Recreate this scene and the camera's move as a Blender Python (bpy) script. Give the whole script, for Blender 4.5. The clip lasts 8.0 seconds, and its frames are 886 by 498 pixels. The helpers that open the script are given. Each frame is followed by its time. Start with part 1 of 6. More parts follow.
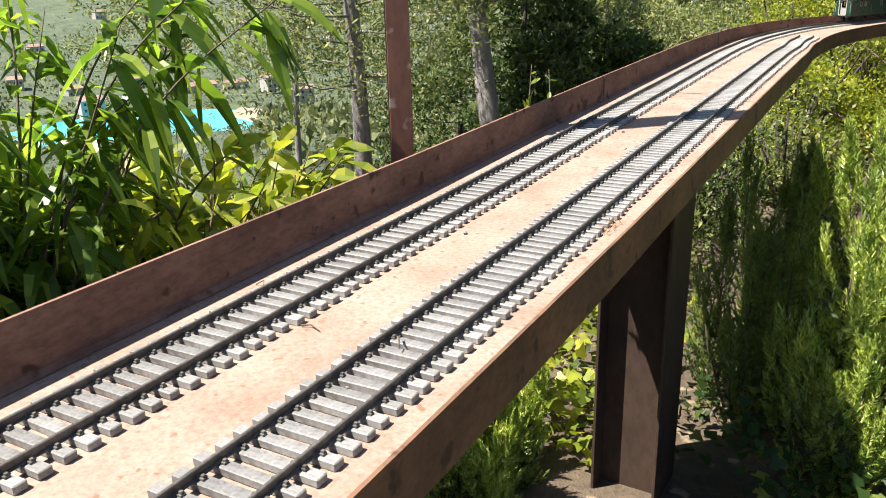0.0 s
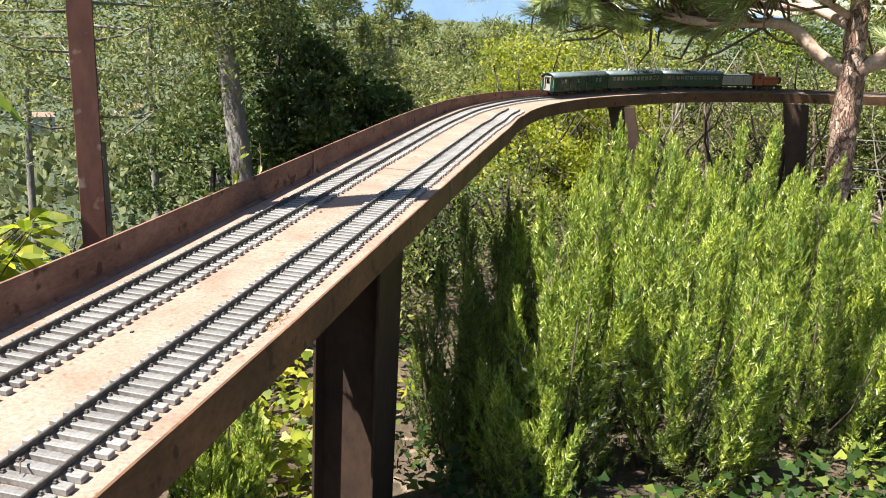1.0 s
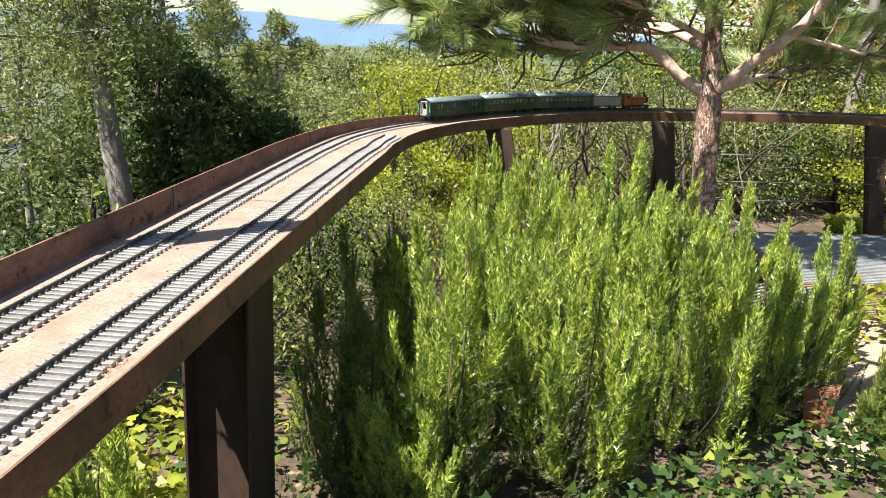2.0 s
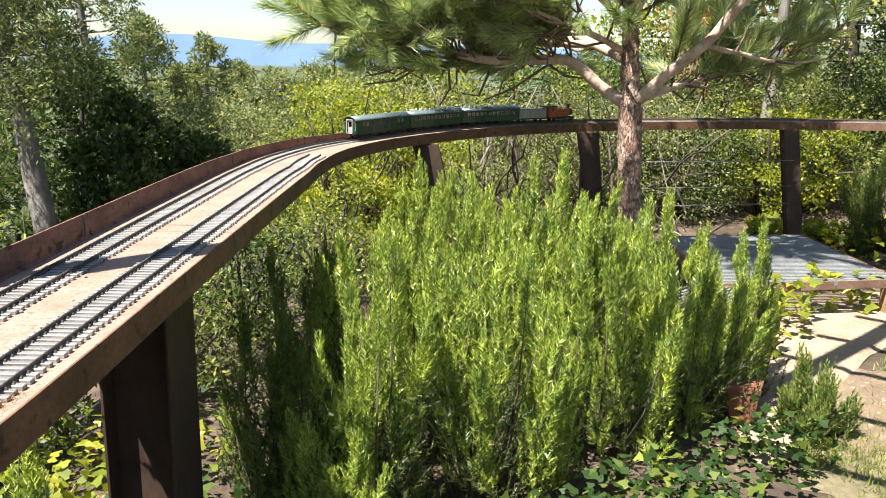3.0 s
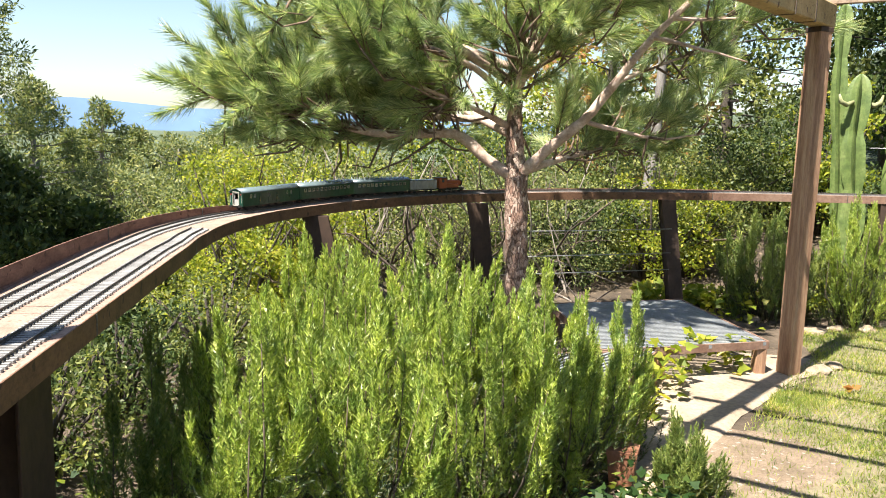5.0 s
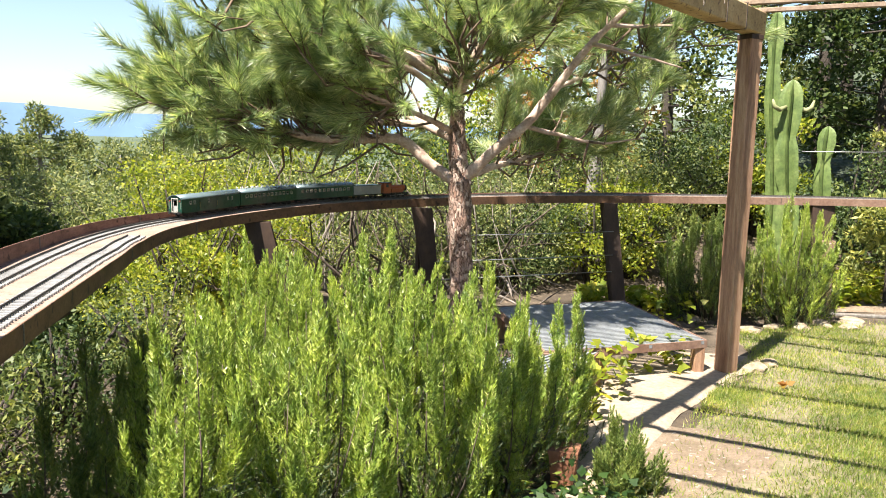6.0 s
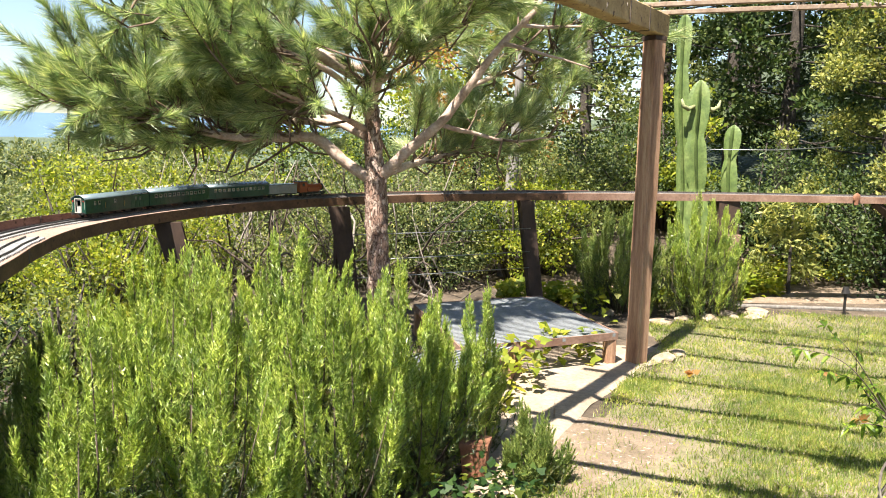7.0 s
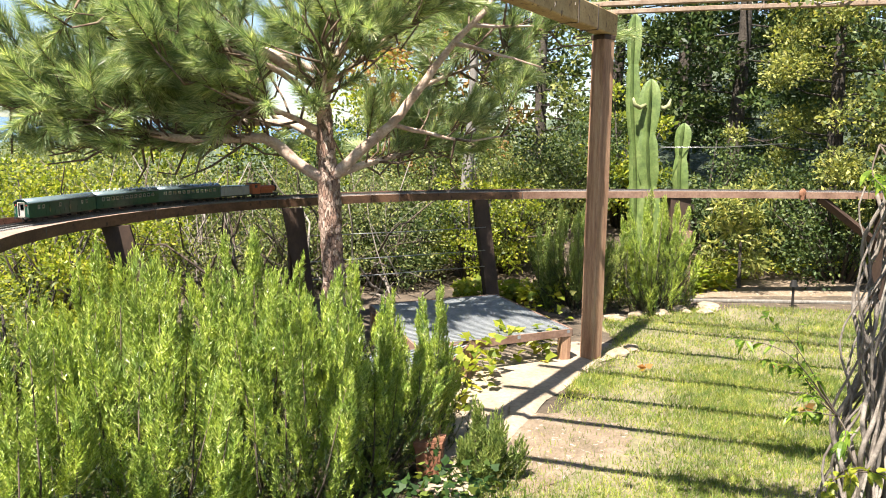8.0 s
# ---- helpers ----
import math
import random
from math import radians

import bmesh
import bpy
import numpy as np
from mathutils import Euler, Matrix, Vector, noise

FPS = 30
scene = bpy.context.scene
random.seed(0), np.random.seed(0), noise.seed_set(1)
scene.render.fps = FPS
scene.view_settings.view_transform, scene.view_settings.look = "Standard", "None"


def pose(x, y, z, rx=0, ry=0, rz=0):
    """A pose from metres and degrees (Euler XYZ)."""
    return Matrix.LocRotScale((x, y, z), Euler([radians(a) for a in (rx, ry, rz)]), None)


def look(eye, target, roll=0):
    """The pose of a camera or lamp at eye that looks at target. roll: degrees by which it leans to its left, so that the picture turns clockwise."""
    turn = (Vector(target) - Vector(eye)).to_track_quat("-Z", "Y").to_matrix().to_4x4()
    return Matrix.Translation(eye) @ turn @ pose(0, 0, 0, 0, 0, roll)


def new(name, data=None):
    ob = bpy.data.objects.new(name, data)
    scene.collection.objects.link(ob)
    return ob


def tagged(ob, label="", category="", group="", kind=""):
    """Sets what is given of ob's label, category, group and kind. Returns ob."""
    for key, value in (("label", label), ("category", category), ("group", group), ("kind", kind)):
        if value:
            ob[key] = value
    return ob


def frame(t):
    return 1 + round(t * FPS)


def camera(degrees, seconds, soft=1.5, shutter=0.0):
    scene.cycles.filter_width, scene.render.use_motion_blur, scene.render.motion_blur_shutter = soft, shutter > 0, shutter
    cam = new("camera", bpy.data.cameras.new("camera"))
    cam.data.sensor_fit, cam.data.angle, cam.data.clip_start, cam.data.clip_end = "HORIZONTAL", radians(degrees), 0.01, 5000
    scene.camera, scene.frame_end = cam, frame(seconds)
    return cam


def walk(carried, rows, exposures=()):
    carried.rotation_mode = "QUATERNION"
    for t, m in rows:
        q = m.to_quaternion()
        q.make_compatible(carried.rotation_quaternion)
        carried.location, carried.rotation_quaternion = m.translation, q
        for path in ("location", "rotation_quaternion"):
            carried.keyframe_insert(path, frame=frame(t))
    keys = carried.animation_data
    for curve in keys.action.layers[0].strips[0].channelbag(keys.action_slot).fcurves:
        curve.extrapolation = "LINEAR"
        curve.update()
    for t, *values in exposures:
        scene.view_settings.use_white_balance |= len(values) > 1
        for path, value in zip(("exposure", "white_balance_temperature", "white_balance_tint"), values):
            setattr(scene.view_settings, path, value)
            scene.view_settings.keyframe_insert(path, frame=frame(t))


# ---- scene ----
cam = camera(57.7, 8.0, soft=1.0)
PATH = [
    (0, (0.245, 0.177, 1.336), (-0.717, 1.801, 0.674), -1.5),
    (0.5, (0.311, 0.183, 1.405), (-0.38, 1.957, 0.792), 1.4),
    (1, (0.388, 0.178, 1.439), (-0.049, 2.047, 0.876), 3.3),
    (1.5, (0.433, 0.188, 1.455), (0.139, 2.095, 0.927), 3.3),
    (3, (0.527, 0.177, 1.46), (0.472, 2.124, 1.007), 1.1),
    (3.5, (0.549, 0.175, 1.467), (0.548, 2.127, 1.031), 0.9),
    (4, (0.577, 0.175, 1.471), (0.634, 2.139, 1.098), 1.0),
    (4.5, (0.605, 0.158, 1.499), (0.726, 2.129, 1.183), 1.5),
    (6, (0.666, 0.122, 1.503), (0.961, 2.081, 1.229), 1.5),
    (6.5, (0.697, 0.105, 1.501), (1.087, 2.048, 1.231), 1.6),
    (7, (0.749, 0.075, 1.496), (1.215, 2.001, 1.226), 1.4),
    (7.5, (0.765, 0.064, 1.495), (1.288, 1.976, 1.227), 1.1),
    (8, (0.787, 0.059, 1.488), (1.348, 1.961, 1.222), 0.9),
]
walk(cam, [(t, look(eye, target, roll)) for t, eye, target, roll in PATH], exposures=[(0, 1.74), (8, 2.0)])

# ---- light: a clear sky and the afternoon sun ----
SUN_TO = Vector((0.720, 0.697, -1.85)).normalized()      # the way the sunlight travels
world = bpy.data.worlds.new("world")
scene.world = world
world.use_nodes = True
wn = world.node_tree
sky = wn.nodes.new("ShaderNodeTexSky")
sky.sky_type = "NISHITA"
sky.sun_disc = False
sky.sun_elevation = math.asin(-SUN_TO.z)
sky.sun_rotation = math.atan2(-SUN_TO.x, -SUN_TO.y)
sky.altitude = 80
sky.air_density = 1.0
sky.dust_density = 0.7
sky.ozone_density = 1.0
wn.nodes["Background"].inputs["Strength"].default_value = 0.054
wn.links.new(sky.outputs[0], wn.nodes["Background"].inputs[0])
sun_data = bpy.data.lights.new("sun", "SUN")
sun_data.energy = 5.0
sun_data.angle = radians(0.55)
sun_data.color = (1.0, 0.935, 0.84)
sun = new("sun", sun_data)
sun.matrix_world = look((0, 0, 30), Vector((0, 0, 30)) + SUN_TO)


# ---- materials ----
def nodes_of(name, rough=0.8, metal=0.0, spec=0.5):
    m = bpy.data.materials.new(name)
    m.use_nodes = True
    b = m.node_tree.nodes["Principled BSDF"]
    b.inputs["Roughness"].default_value = rough
    b.inputs["Metallic"].default_value = metal
    b.inputs["Specular IOR Level"].default_value = spec
    return m, m.node_tree, b


def noise_node(nt, scale, detail=4.0, rough=0.6, stretch=None, coord="Object"):
    tc = nt.nodes.new("ShaderNodeTexCoord")
    n = nt.nodes.new("ShaderNodeTexNoise")
    n.inputs["Scale"].default_value = scale
    n.inputs["Detail"].default_value = detail
    n.inputs["Roughness"].default_value = rough
    if stretch:
        mp = nt.nodes.new("ShaderNodeMapping")
        mp.inputs["Scale"].default_value = stretch
        nt.links.new(tc.outputs[coord], mp.inputs[0])
        nt.links.new(mp.outputs[0], n.inputs["Vector"])
    else:
        nt.links.new(tc.outputs[coord], n.inputs["Vector"])
    return n.outputs["Fac"]


def ramp(nt, fac, stops):
    r = nt.nodes.new("ShaderNodeValToRGB")
    while len(r.color_ramp.elements) < len(stops):
        r.color_ramp.elements.new(0.5)
    for e, (p, c) in zip(r.color_ramp.elements, stops):
        e.position, e.color = p, (*c, 1) if len(c) == 3 else c
    nt.links.new(fac, r.inputs[0])
    return r.outputs[0]


def mix(nt, fac, a, b, kind="MIX"):
    x = nt.nodes.new("ShaderNodeMix")
    x.data_type, x.blend_type = "RGBA", kind
    for sock, v in ((x.inputs[0], fac), (x.inputs[6], a), (x.inputs[7], b)):
        if isinstance(v, (int, float)):
            sock.default_value = v
        elif isinstance(v, tuple):
            sock.default_value = (*v, 1)
        else:
            nt.links.new(v, sock)
    return x.outputs[2]


def bump(nt, b, height, strength=0.3, distance=0.01):
    n = nt.nodes.new("ShaderNodeBump")
    n.inputs["Strength"].default_value = strength
    n.inputs["Distance"].default_value = distance
    nt.links.new(height, n.inputs["Height"])
    nt.links.new(n.outputs[0], b.inputs["Normal"])


def surface(name, dark, mid, light, coarse=3.0, fine=40.0, rough=0.85, metal=0.0, relief=0.3, depth=0.004, stretch=None, random_part=0.0, speck=None):
    """A worn surface: coarse stains and fine grain over three tones."""
    m, nt, b = nodes_of(name, rough, metal)
    a = noise_node(nt, coarse, 5, 0.65, stretch)
    f = noise_node(nt, fine, 6, 0.7, stretch)
    c = ramp(nt, a, ((0.32, dark), (0.5, mid), (0.7, light)))
    g = ramp(nt, f, ((0.3, (0.62, 0.6, 0.58)), (0.55, (1, 1, 1)), (0.8, (1.18, 1.16, 1.12))))
    c = mix(nt, 1.0, c, g, "MULTIPLY")
    if speck:
        s = ramp(nt, noise_node(nt, fine * 0.45, 3, 0.5), ((0.62, (0, 0, 0)), (0.68, (1, 1, 1))))
        c = mix(nt, s, c, speck)
    if random_part:
        oi = nt.nodes.new("ShaderNodeObjectInfo")
        c = mix(nt, 1.0, c, ramp(nt, oi.outputs["Random"], ((0, (1 - random_part,) * 3), (1, (1 + random_part,) * 3))), "MULTIPLY")
    nt.links.new(c, b.inputs["Base Color"])
    if relief:
        bump(nt, b, f, relief, depth)
    return m


def leaf_material(name, stops, translucent=0.4, rough=0.45, spec=0.4):
    """Leaves: tones vary from leaf to leaf, and sunlight shines through."""
    m, nt, b = nodes_of(name, rough, 0, spec)
    geo = nt.nodes.new("ShaderNodeNewGeometry")
    c = ramp(nt, geo.outputs["Random Per Island"], stops)
    patch = ramp(nt, noise_node(nt, 2.2, 3, 0.6), ((0.3, (0.7, 0.75, 0.7)), (0.7, (1.25, 1.2, 1.1))))
    c = mix(nt, 1.0, c, patch, "MULTIPLY")
    tuft = ramp(nt, noise_node(nt, 11.0, 2, 0.5), ((0.32, (0.62, 0.72, 0.78)), (0.68, (1.3, 1.22, 1.1))))
    c = mix(nt, 1.0, c, tuft, "MULTIPLY")
    nt.links.new(c, b.inputs["Base Color"])
    tr = nt.nodes.new("ShaderNodeBsdfTranslucent")
    bright = mix(nt, 1.0, c, (1.4, 1.45, 0.8), "MULTIPLY")
    nt.links.new(bright, tr.inputs["Color"])
    ms = nt.nodes.new("ShaderNodeMixShader")
    ms.inputs[0].default_value = translucent
    nt.links.new(b.outputs[0], ms.inputs[1])
    nt.links.new(tr.outputs[0], ms.inputs[2])
    nt.links.new(ms.outputs[0], nt.nodes["Material Output"].inputs["Surface"])
    return m


def paint(name, colour, rough=0.4, metal=0.0, vary=0.12, scale=30):
    m, nt, b = nodes_of(name, rough, metal)
    f = noise_node(nt, scale, 4, 0.6)
    c = mix(nt, 1.0, ramp(nt, f, ((0.3, (1 - vary,) * 3), (0.7, (1 + vary,) * 3))), tuple(colour), "MULTIPLY")
    nt.links.new(c, b.inputs["Base Color"])
    return m


def plated_bark(name):
    """Flaky bark: plates of several browns between dark cracks."""
    m, nt, b = nodes_of(name, 0.95)
    tc = nt.nodes.new("ShaderNodeTexCoord")
    mp = nt.nodes.new("ShaderNodeMapping")
    mp.inputs["Scale"].default_value = (1, 1, 0.42)
    nt.links.new(tc.outputs["Object"], mp.inputs[0])
    warp = nt.nodes.new("ShaderNodeTexNoise")
    warp.inputs["Scale"].default_value = 18
    nt.links.new(mp.outputs[0], warp.inputs["Vector"])
    shifted = mix(nt, 0.10, mp.outputs[0], warp.outputs["Color"], "ADD")
    cells = []
    for feature in ("F1", "DISTANCE_TO_EDGE"):
        v = nt.nodes.new("ShaderNodeTexVoronoi")
        v.feature = feature
        v.inputs["Scale"].default_value = 46
        nt.links.new(shifted, v.inputs["Vector"])
        cells.append(v)
    tone = ramp(nt, cells[0].outputs["Color"], ((0.1, (0.20, 0.115, 0.082)), (0.5, (0.31, 0.205, 0.155)), (0.9, (0.50, 0.39, 0.32))))
    grain = ramp(nt, noise_node(nt, 28, 6, 0.75), ((0.32, (0.42, 0.38, 0.35)), (0.52, (1, 1, 1)), (0.7, (1.45, 1.45, 1.42))))
    crack = ramp(nt, cells[1].outputs["Distance"], ((0.0, (0.34, 0.27, 0.24)), (0.09, (1, 1, 1))))
    c = mix(nt, 1.0, mix(nt, 1.0, tone, grain, "MULTIPLY"), crack, "MULTIPLY")
    nt.links.new(c, b.inputs["Base Color"])
    bump(nt, b, crack, 0.9, 0.012)
    return m


M_DECK = surface("dusty_rusted_steel", (0.215, 0.142, 0.104), (0.262, 0.184, 0.143), (0.300, 0.222, 0.180), 9, 160, 0.9, 0, 0.4, 0.0015, None, 0, (0.17, 0.095, 0.06))
M_WALL = surface("rusted_steel_sheet", (0.120, 0.058, 0.041), (0.192, 0.098, 0.069), (0.258, 0.142, 0.104), 7, 60, 0.8, 0.1, 0.3, 0.002, (1, 1, 2.5), 0, (0.060, 0.026, 0.017))
M_FASCIA = surface("brown_rusted_steel", (0.080, 0.040, 0.021), (0.135, 0.068, 0.036), (0.190, 0.098, 0.052), 6, 55, 0.75, 0.1, 0.3, 0.002, (1, 1, 1.6), 0, (0.045, 0.022, 0.015))
M_FASCIA_PALE = surface("pale_rusted_steel", (0.149, 0.081, 0.053), (0.211, 0.124, 0.087), (0.267, 0.174, 0.124), 5, 50, 0.8, 0.05, 0.3, 0.002)
M_PILLAR = surface("dark_rusted_steel", (0.026, 0.014, 0.009), (0.048, 0.027, 0.017), (0.078, 0.044, 0.028), 4, 45, 0.75, 0.1, 0.3, 0.003, (1, 1, 0.5))
M_IPOST = surface("red_primed_steel", (0.080, 0.032, 0.020), (0.130, 0.054, 0.035), (0.180, 0.085, 0.058), 6, 40, 0.6, 0.1, 0.25, 0.002, (1, 1, 0.4), 0, (0.298, 0.205, 0.167))
M_SLEEPER = surface("weathered_grey_wood", (0.124, 0.121, 0.118), (0.186, 0.183, 0.177), (0.248, 0.242, 0.232), 30, 260, 0.55, 0, 0.4, 0.001, (1, 1, 1), 0.18)
M_RAIL = surface("dull_brown_steel_rail", (0.068, 0.059, 0.053), (0.105, 0.093, 0.084), (0.149, 0.130, 0.118), 25, 200, 0.5, 0.4, 0.15, 0.0005)
M_CLIP = surface("grey_metal_clip", (0.074, 0.068, 0.062), (0.124, 0.118, 0.105), (0.186, 0.174, 0.161), 50, 200, 0.6, 0.5, 0.1, 0.0005)
M_TIMBER = surface("warm_weathered_timber", (0.18, 0.090, 0.052), (0.31, 0.178, 0.105), (0.42, 0.275, 0.17), 9, 60, 0.8, 0, 0.4, 0.003, (3, 3, 0.25))
M_PINETWIG = surface("brown_pine_twig", (0.09, 0.055, 0.035), (0.15, 0.10, 0.068), (0.22, 0.16, 0.115), 14, 60, 0.9, 0, 0.4, 0.004)
M_BEAM = surface("pale_sawn_timber", (0.23, 0.145, 0.060), (0.34, 0.235, 0.105), (0.42, 0.31, 0.155), 6, 70, 0.8, 0, 0.35, 0.003, None, 0, (0.10, 0.056, 0.03))
M_SLAT = surface("grey_brown_batten", (0.161, 0.105, 0.068), (0.236, 0.167, 0.118), (0.310, 0.236, 0.174), 8, 60, 0.85, 0, 0.35, 0.003)
M_OLDWOOD = surface("silvery_old_wood", (0.10, 0.088, 0.075), (0.165, 0.15, 0.13), (0.23, 0.215, 0.19), 8, 60, 0.9, 0, 0.4, 0.003, (3, 3, 0.3))
M_GRATE = surface("galvanised_steel", (0.175, 0.190, 0.202), (0.235, 0.250, 0.262), (0.295, 0.310, 0.322), 10, 60, 0.5, 0.2, 0.1, 0.001)
M_BARK_PINE = plated_bark("flaky_pine_bark")
M_BRANCH = surface("smooth_pine_branch", (0.30, 0.20, 0.15), (0.46, 0.34, 0.27), (0.60, 0.49, 0.41), 12, 60, 0.9, 0, 0.5, 0.006)
M_BARK_GREY = surface("pale_grey_bark", (0.124, 0.112, 0.102), (0.205, 0.186, 0.171), (0.273, 0.254, 0.236), 5, 30, 0.95, 0, 0.7, 0.02, (1, 1, 0.4))
M_BARK_DARK = surface("dark_bark", (0.028, 0.022, 0.017), (0.053, 0.042, 0.033), (0.087, 0.071, 0.056), 6, 40, 0.95, 0, 0.7, 0.02)
M_TWIG = surface("woody_rosemary_stem", (0.045, 0.032, 0.022), (0.085, 0.062, 0.045), (0.14, 0.11, 0.085), 20, 90, 0.95, 0, 0.5, 0.004)
M_VINE = surface("grey_vine_bark", (0.124, 0.102, 0.084), (0.211, 0.180, 0.152), (0.285, 0.254, 0.223), 15, 80, 0.9, 0, 0.6, 0.005)
M_SOIL = surface("dry_soil_with_litter", (0.043, 0.031, 0.020), (0.081, 0.059, 0.038), (0.136, 0.099, 0.068), 2.5, 25, 0.95, 0, 0.8, 0.03, None, 0, (0.223, 0.167, 0.112))
M_PATH = surface("sandy_paving", (0.223, 0.171, 0.118), (0.291, 0.229, 0.164), (0.335, 0.279, 0.211), 2.5, 35, 0.95, 0, 0.4, 0.01, None, 0, (0.279, 0.205, 0.136))
M_GRAVEL = surface("reddish_fine_gravel", (0.16, 0.12, 0.075), (0.225, 0.165, 0.11), (0.29, 0.225, 0.16), 5, 70, 0.95, 0, 0.9, 0.02, None, 0, (0.34, 0.29, 0.24))
M_LAWN = surface("thin_lawn_soil", (0.12, 0.105, 0.055), (0.175, 0.15, 0.085), (0.235, 0.19, 0.125), 2.2, 30, 0.95, 0, 0.8, 0.02)
M_ROCK = surface("pale_ochre_rock", (0.211, 0.155, 0.099), (0.298, 0.236, 0.161), (0.372, 0.310, 0.229), 6, 30, 0.95, 0, 0.8, 0.02)
M_CLAY = surface("terracotta", (0.161, 0.062, 0.031), (0.211, 0.093, 0.050), (0.260, 0.124, 0.074), 8, 50, 0.85, 0, 0.3, 0.004)
M_CACTUS = surface("ribbed_cactus_skin", (0.060, 0.100, 0.024), (0.110, 0.160, 0.040), (0.180, 0.225, 0.070), 6, 30, 0.6, 0, 0.2, 0.01)
M_CACTUS_RIM = surface("corky_cactus_ridge", (0.198, 0.205, 0.087), (0.260, 0.267, 0.124), (0.310, 0.310, 0.161), 6, 30, 0.8, 0, 0.2, 0.004)
M_GREEN = paint("bottle_green_coach_paint", (0.011, 0.046, 0.031), 0.16)
M_ROOF = paint("grey_green_roof_paint", (0.120, 0.160, 0.170), 0.26, 0.3, 0.15, 20)
M_VENT = paint("white_vent_paint", (0.465, 0.459, 0.434), 0.5)
M_BLACK = paint("black_running_gear", (0.018, 0.016, 0.015), 0.55, 0.3)
M_CREAM = paint("cream_frame_paint", (0.384, 0.360, 0.298), 0.5)
M_SEAT = paint("tan_coach_interior", (0.310, 0.223, 0.124), 0.7)
M_ORANGE = paint("orange_red_loco_paint", (0.310, 0.068, 0.019), 0.4)
M_GREYVAN = paint("pale_grey_wagon_paint", (0.298, 0.298, 0.279), 0.5)
M_RED = paint("red_lamp_glass", (0.310, 0.019, 0.012), 0.3)
M_BRASS = paint("brass", (0.372, 0.260, 0.093), 0.3, 0.9)
M_WIRE = paint("steel_wire", (0.310, 0.310, 0.298), 0.4, 0.8)
M_HOUSE = paint("whitewashed_house_wall", (0.33, 0.32, 0.30), 0.9, 0, 0.1, 0.3)
M_TILES = paint("terracotta_roof", (0.200, 0.135, 0.105), 0.9, 0, 0.2, 0.5)
M_DARKWIN = paint("dark_window", (0.025, 0.031, 0.037), 0.2)
M_SAND = paint("beach_sand", (0.20, 0.165, 0.125), 0.95, 0, 0.08, 0.1)
# the blue of distance haze is put into the hills' base colour
M_HILL = paint("haze_tinted_hill", (0.085, 0.145, 0.235), 1.0, 0, 0.08, 0.01)

M_GLASS, _nt, _b = nodes_of("window_glass", 0.03)
_b.inputs["Transmission Weight"].default_value = 1.0
_b.inputs["IOR"].default_value = 1.2
M_SEA, _nt, _b = nodes_of("turquoise_sea", 0.25)
_nt.links.new(ramp(_nt, noise_node(_nt, 0.02, 4), ((0.35, (0.03, 0.26, 0.36)), (0.7, (0.08, 0.42, 0.48)))), _b.inputs["Base Color"])
M_TERRAIN, _nt, _b = nodes_of("wooded_hillside", 1.0)
_c = ramp(_nt, noise_node(_nt, 0.09, 8, 0.75), ((0.33, (0.035, 0.055, 0.034)), (0.5, (0.065, 0.088, 0.048)), (0.62, (0.10, 0.12, 0.066)), (0.74, (0.20, 0.18, 0.13))))
_nt.links.new(_c, _b.inputs["Base Color"])
bump(_nt, _b, noise_node(_nt, 0.25, 6, 0.8), 1.0, 2.0)

L_ROSE = leaf_material("rosemary_needles", ((0, (0.116, 0.175, 0.032)), (0.35, (0.242, 0.325, 0.056)), (0.75, (0.385, 0.460, 0.092)), (1, (0.540, 0.560, 0.230))), 0.26, 0.33, 0.5)
L_ROSE_DEEP = leaf_material("deep_and_shaded_rosemary_needles", ((0, (0.075, 0.115, 0.028)), (0.5, (0.160, 0.215, 0.050)), (1, (0.320, 0.350, 0.120))), 0.25, 0.4)
L_ROSE_SHADE = leaf_material("shaded_inner_rosemary_needles", ((0, (0.022, 0.038, 0.014)), (0.5, (0.045, 0.070, 0.024)), (1, (0.110, 0.095, 0.040))), 0.2, 0.5)
L_PINE = leaf_material("long_pine_needles", ((0, (0.120, 0.180, 0.082)), (0.45, (0.250, 0.320, 0.150)), (0.85, (0.420, 0.460, 0.260)), (1, (0.640, 0.620, 0.470))), 0.40, 0.3, 0.6)
L_FARPINE = leaf_material("far_pine_needles", ((0, (0.075, 0.102, 0.046)), (0.5, (0.150, 0.178, 0.078)), (1, (0.300, 0.295, 0.130))), 0.32, 0.6, 0.2)
# haze over the far slopes is painted into these pale olive leaves
L_HAZE = leaf_material("haze_paled_foliage", ((0, (0.085, 0.105, 0.062)), (0.5, (0.125, 0.145, 0.080)), (1, (0.190, 0.190, 0.110))), 0.2, 0.8, 0.1)
L_OAK = leaf_material("dark_evergreen_leaves", ((0, (0.024, 0.042, 0.015)), (0.5, (0.052, 0.083, 0.027)), (1, (0.130, 0.155, 0.052))), 0.25, 0.5, 0.25)
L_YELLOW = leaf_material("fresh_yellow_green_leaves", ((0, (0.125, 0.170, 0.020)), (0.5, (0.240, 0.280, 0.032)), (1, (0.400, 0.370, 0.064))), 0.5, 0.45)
L_MID = leaf_material("mid_green_leaves", ((0, (0.060, 0.085, 0.026)), (0.5, (0.130, 0.160, 0.052)), (1, (0.280, 0.280, 0.100))), 0.4, 0.5, 0.3)
L_OLIVE = leaf_material("olive_green_leaves", ((0, (0.095, 0.115, 0.032)), (0.5, (0.210, 0.225, 0.066)), (1, (0.400, 0.375, 0.130))), 0.4, 0.5, 0.3)
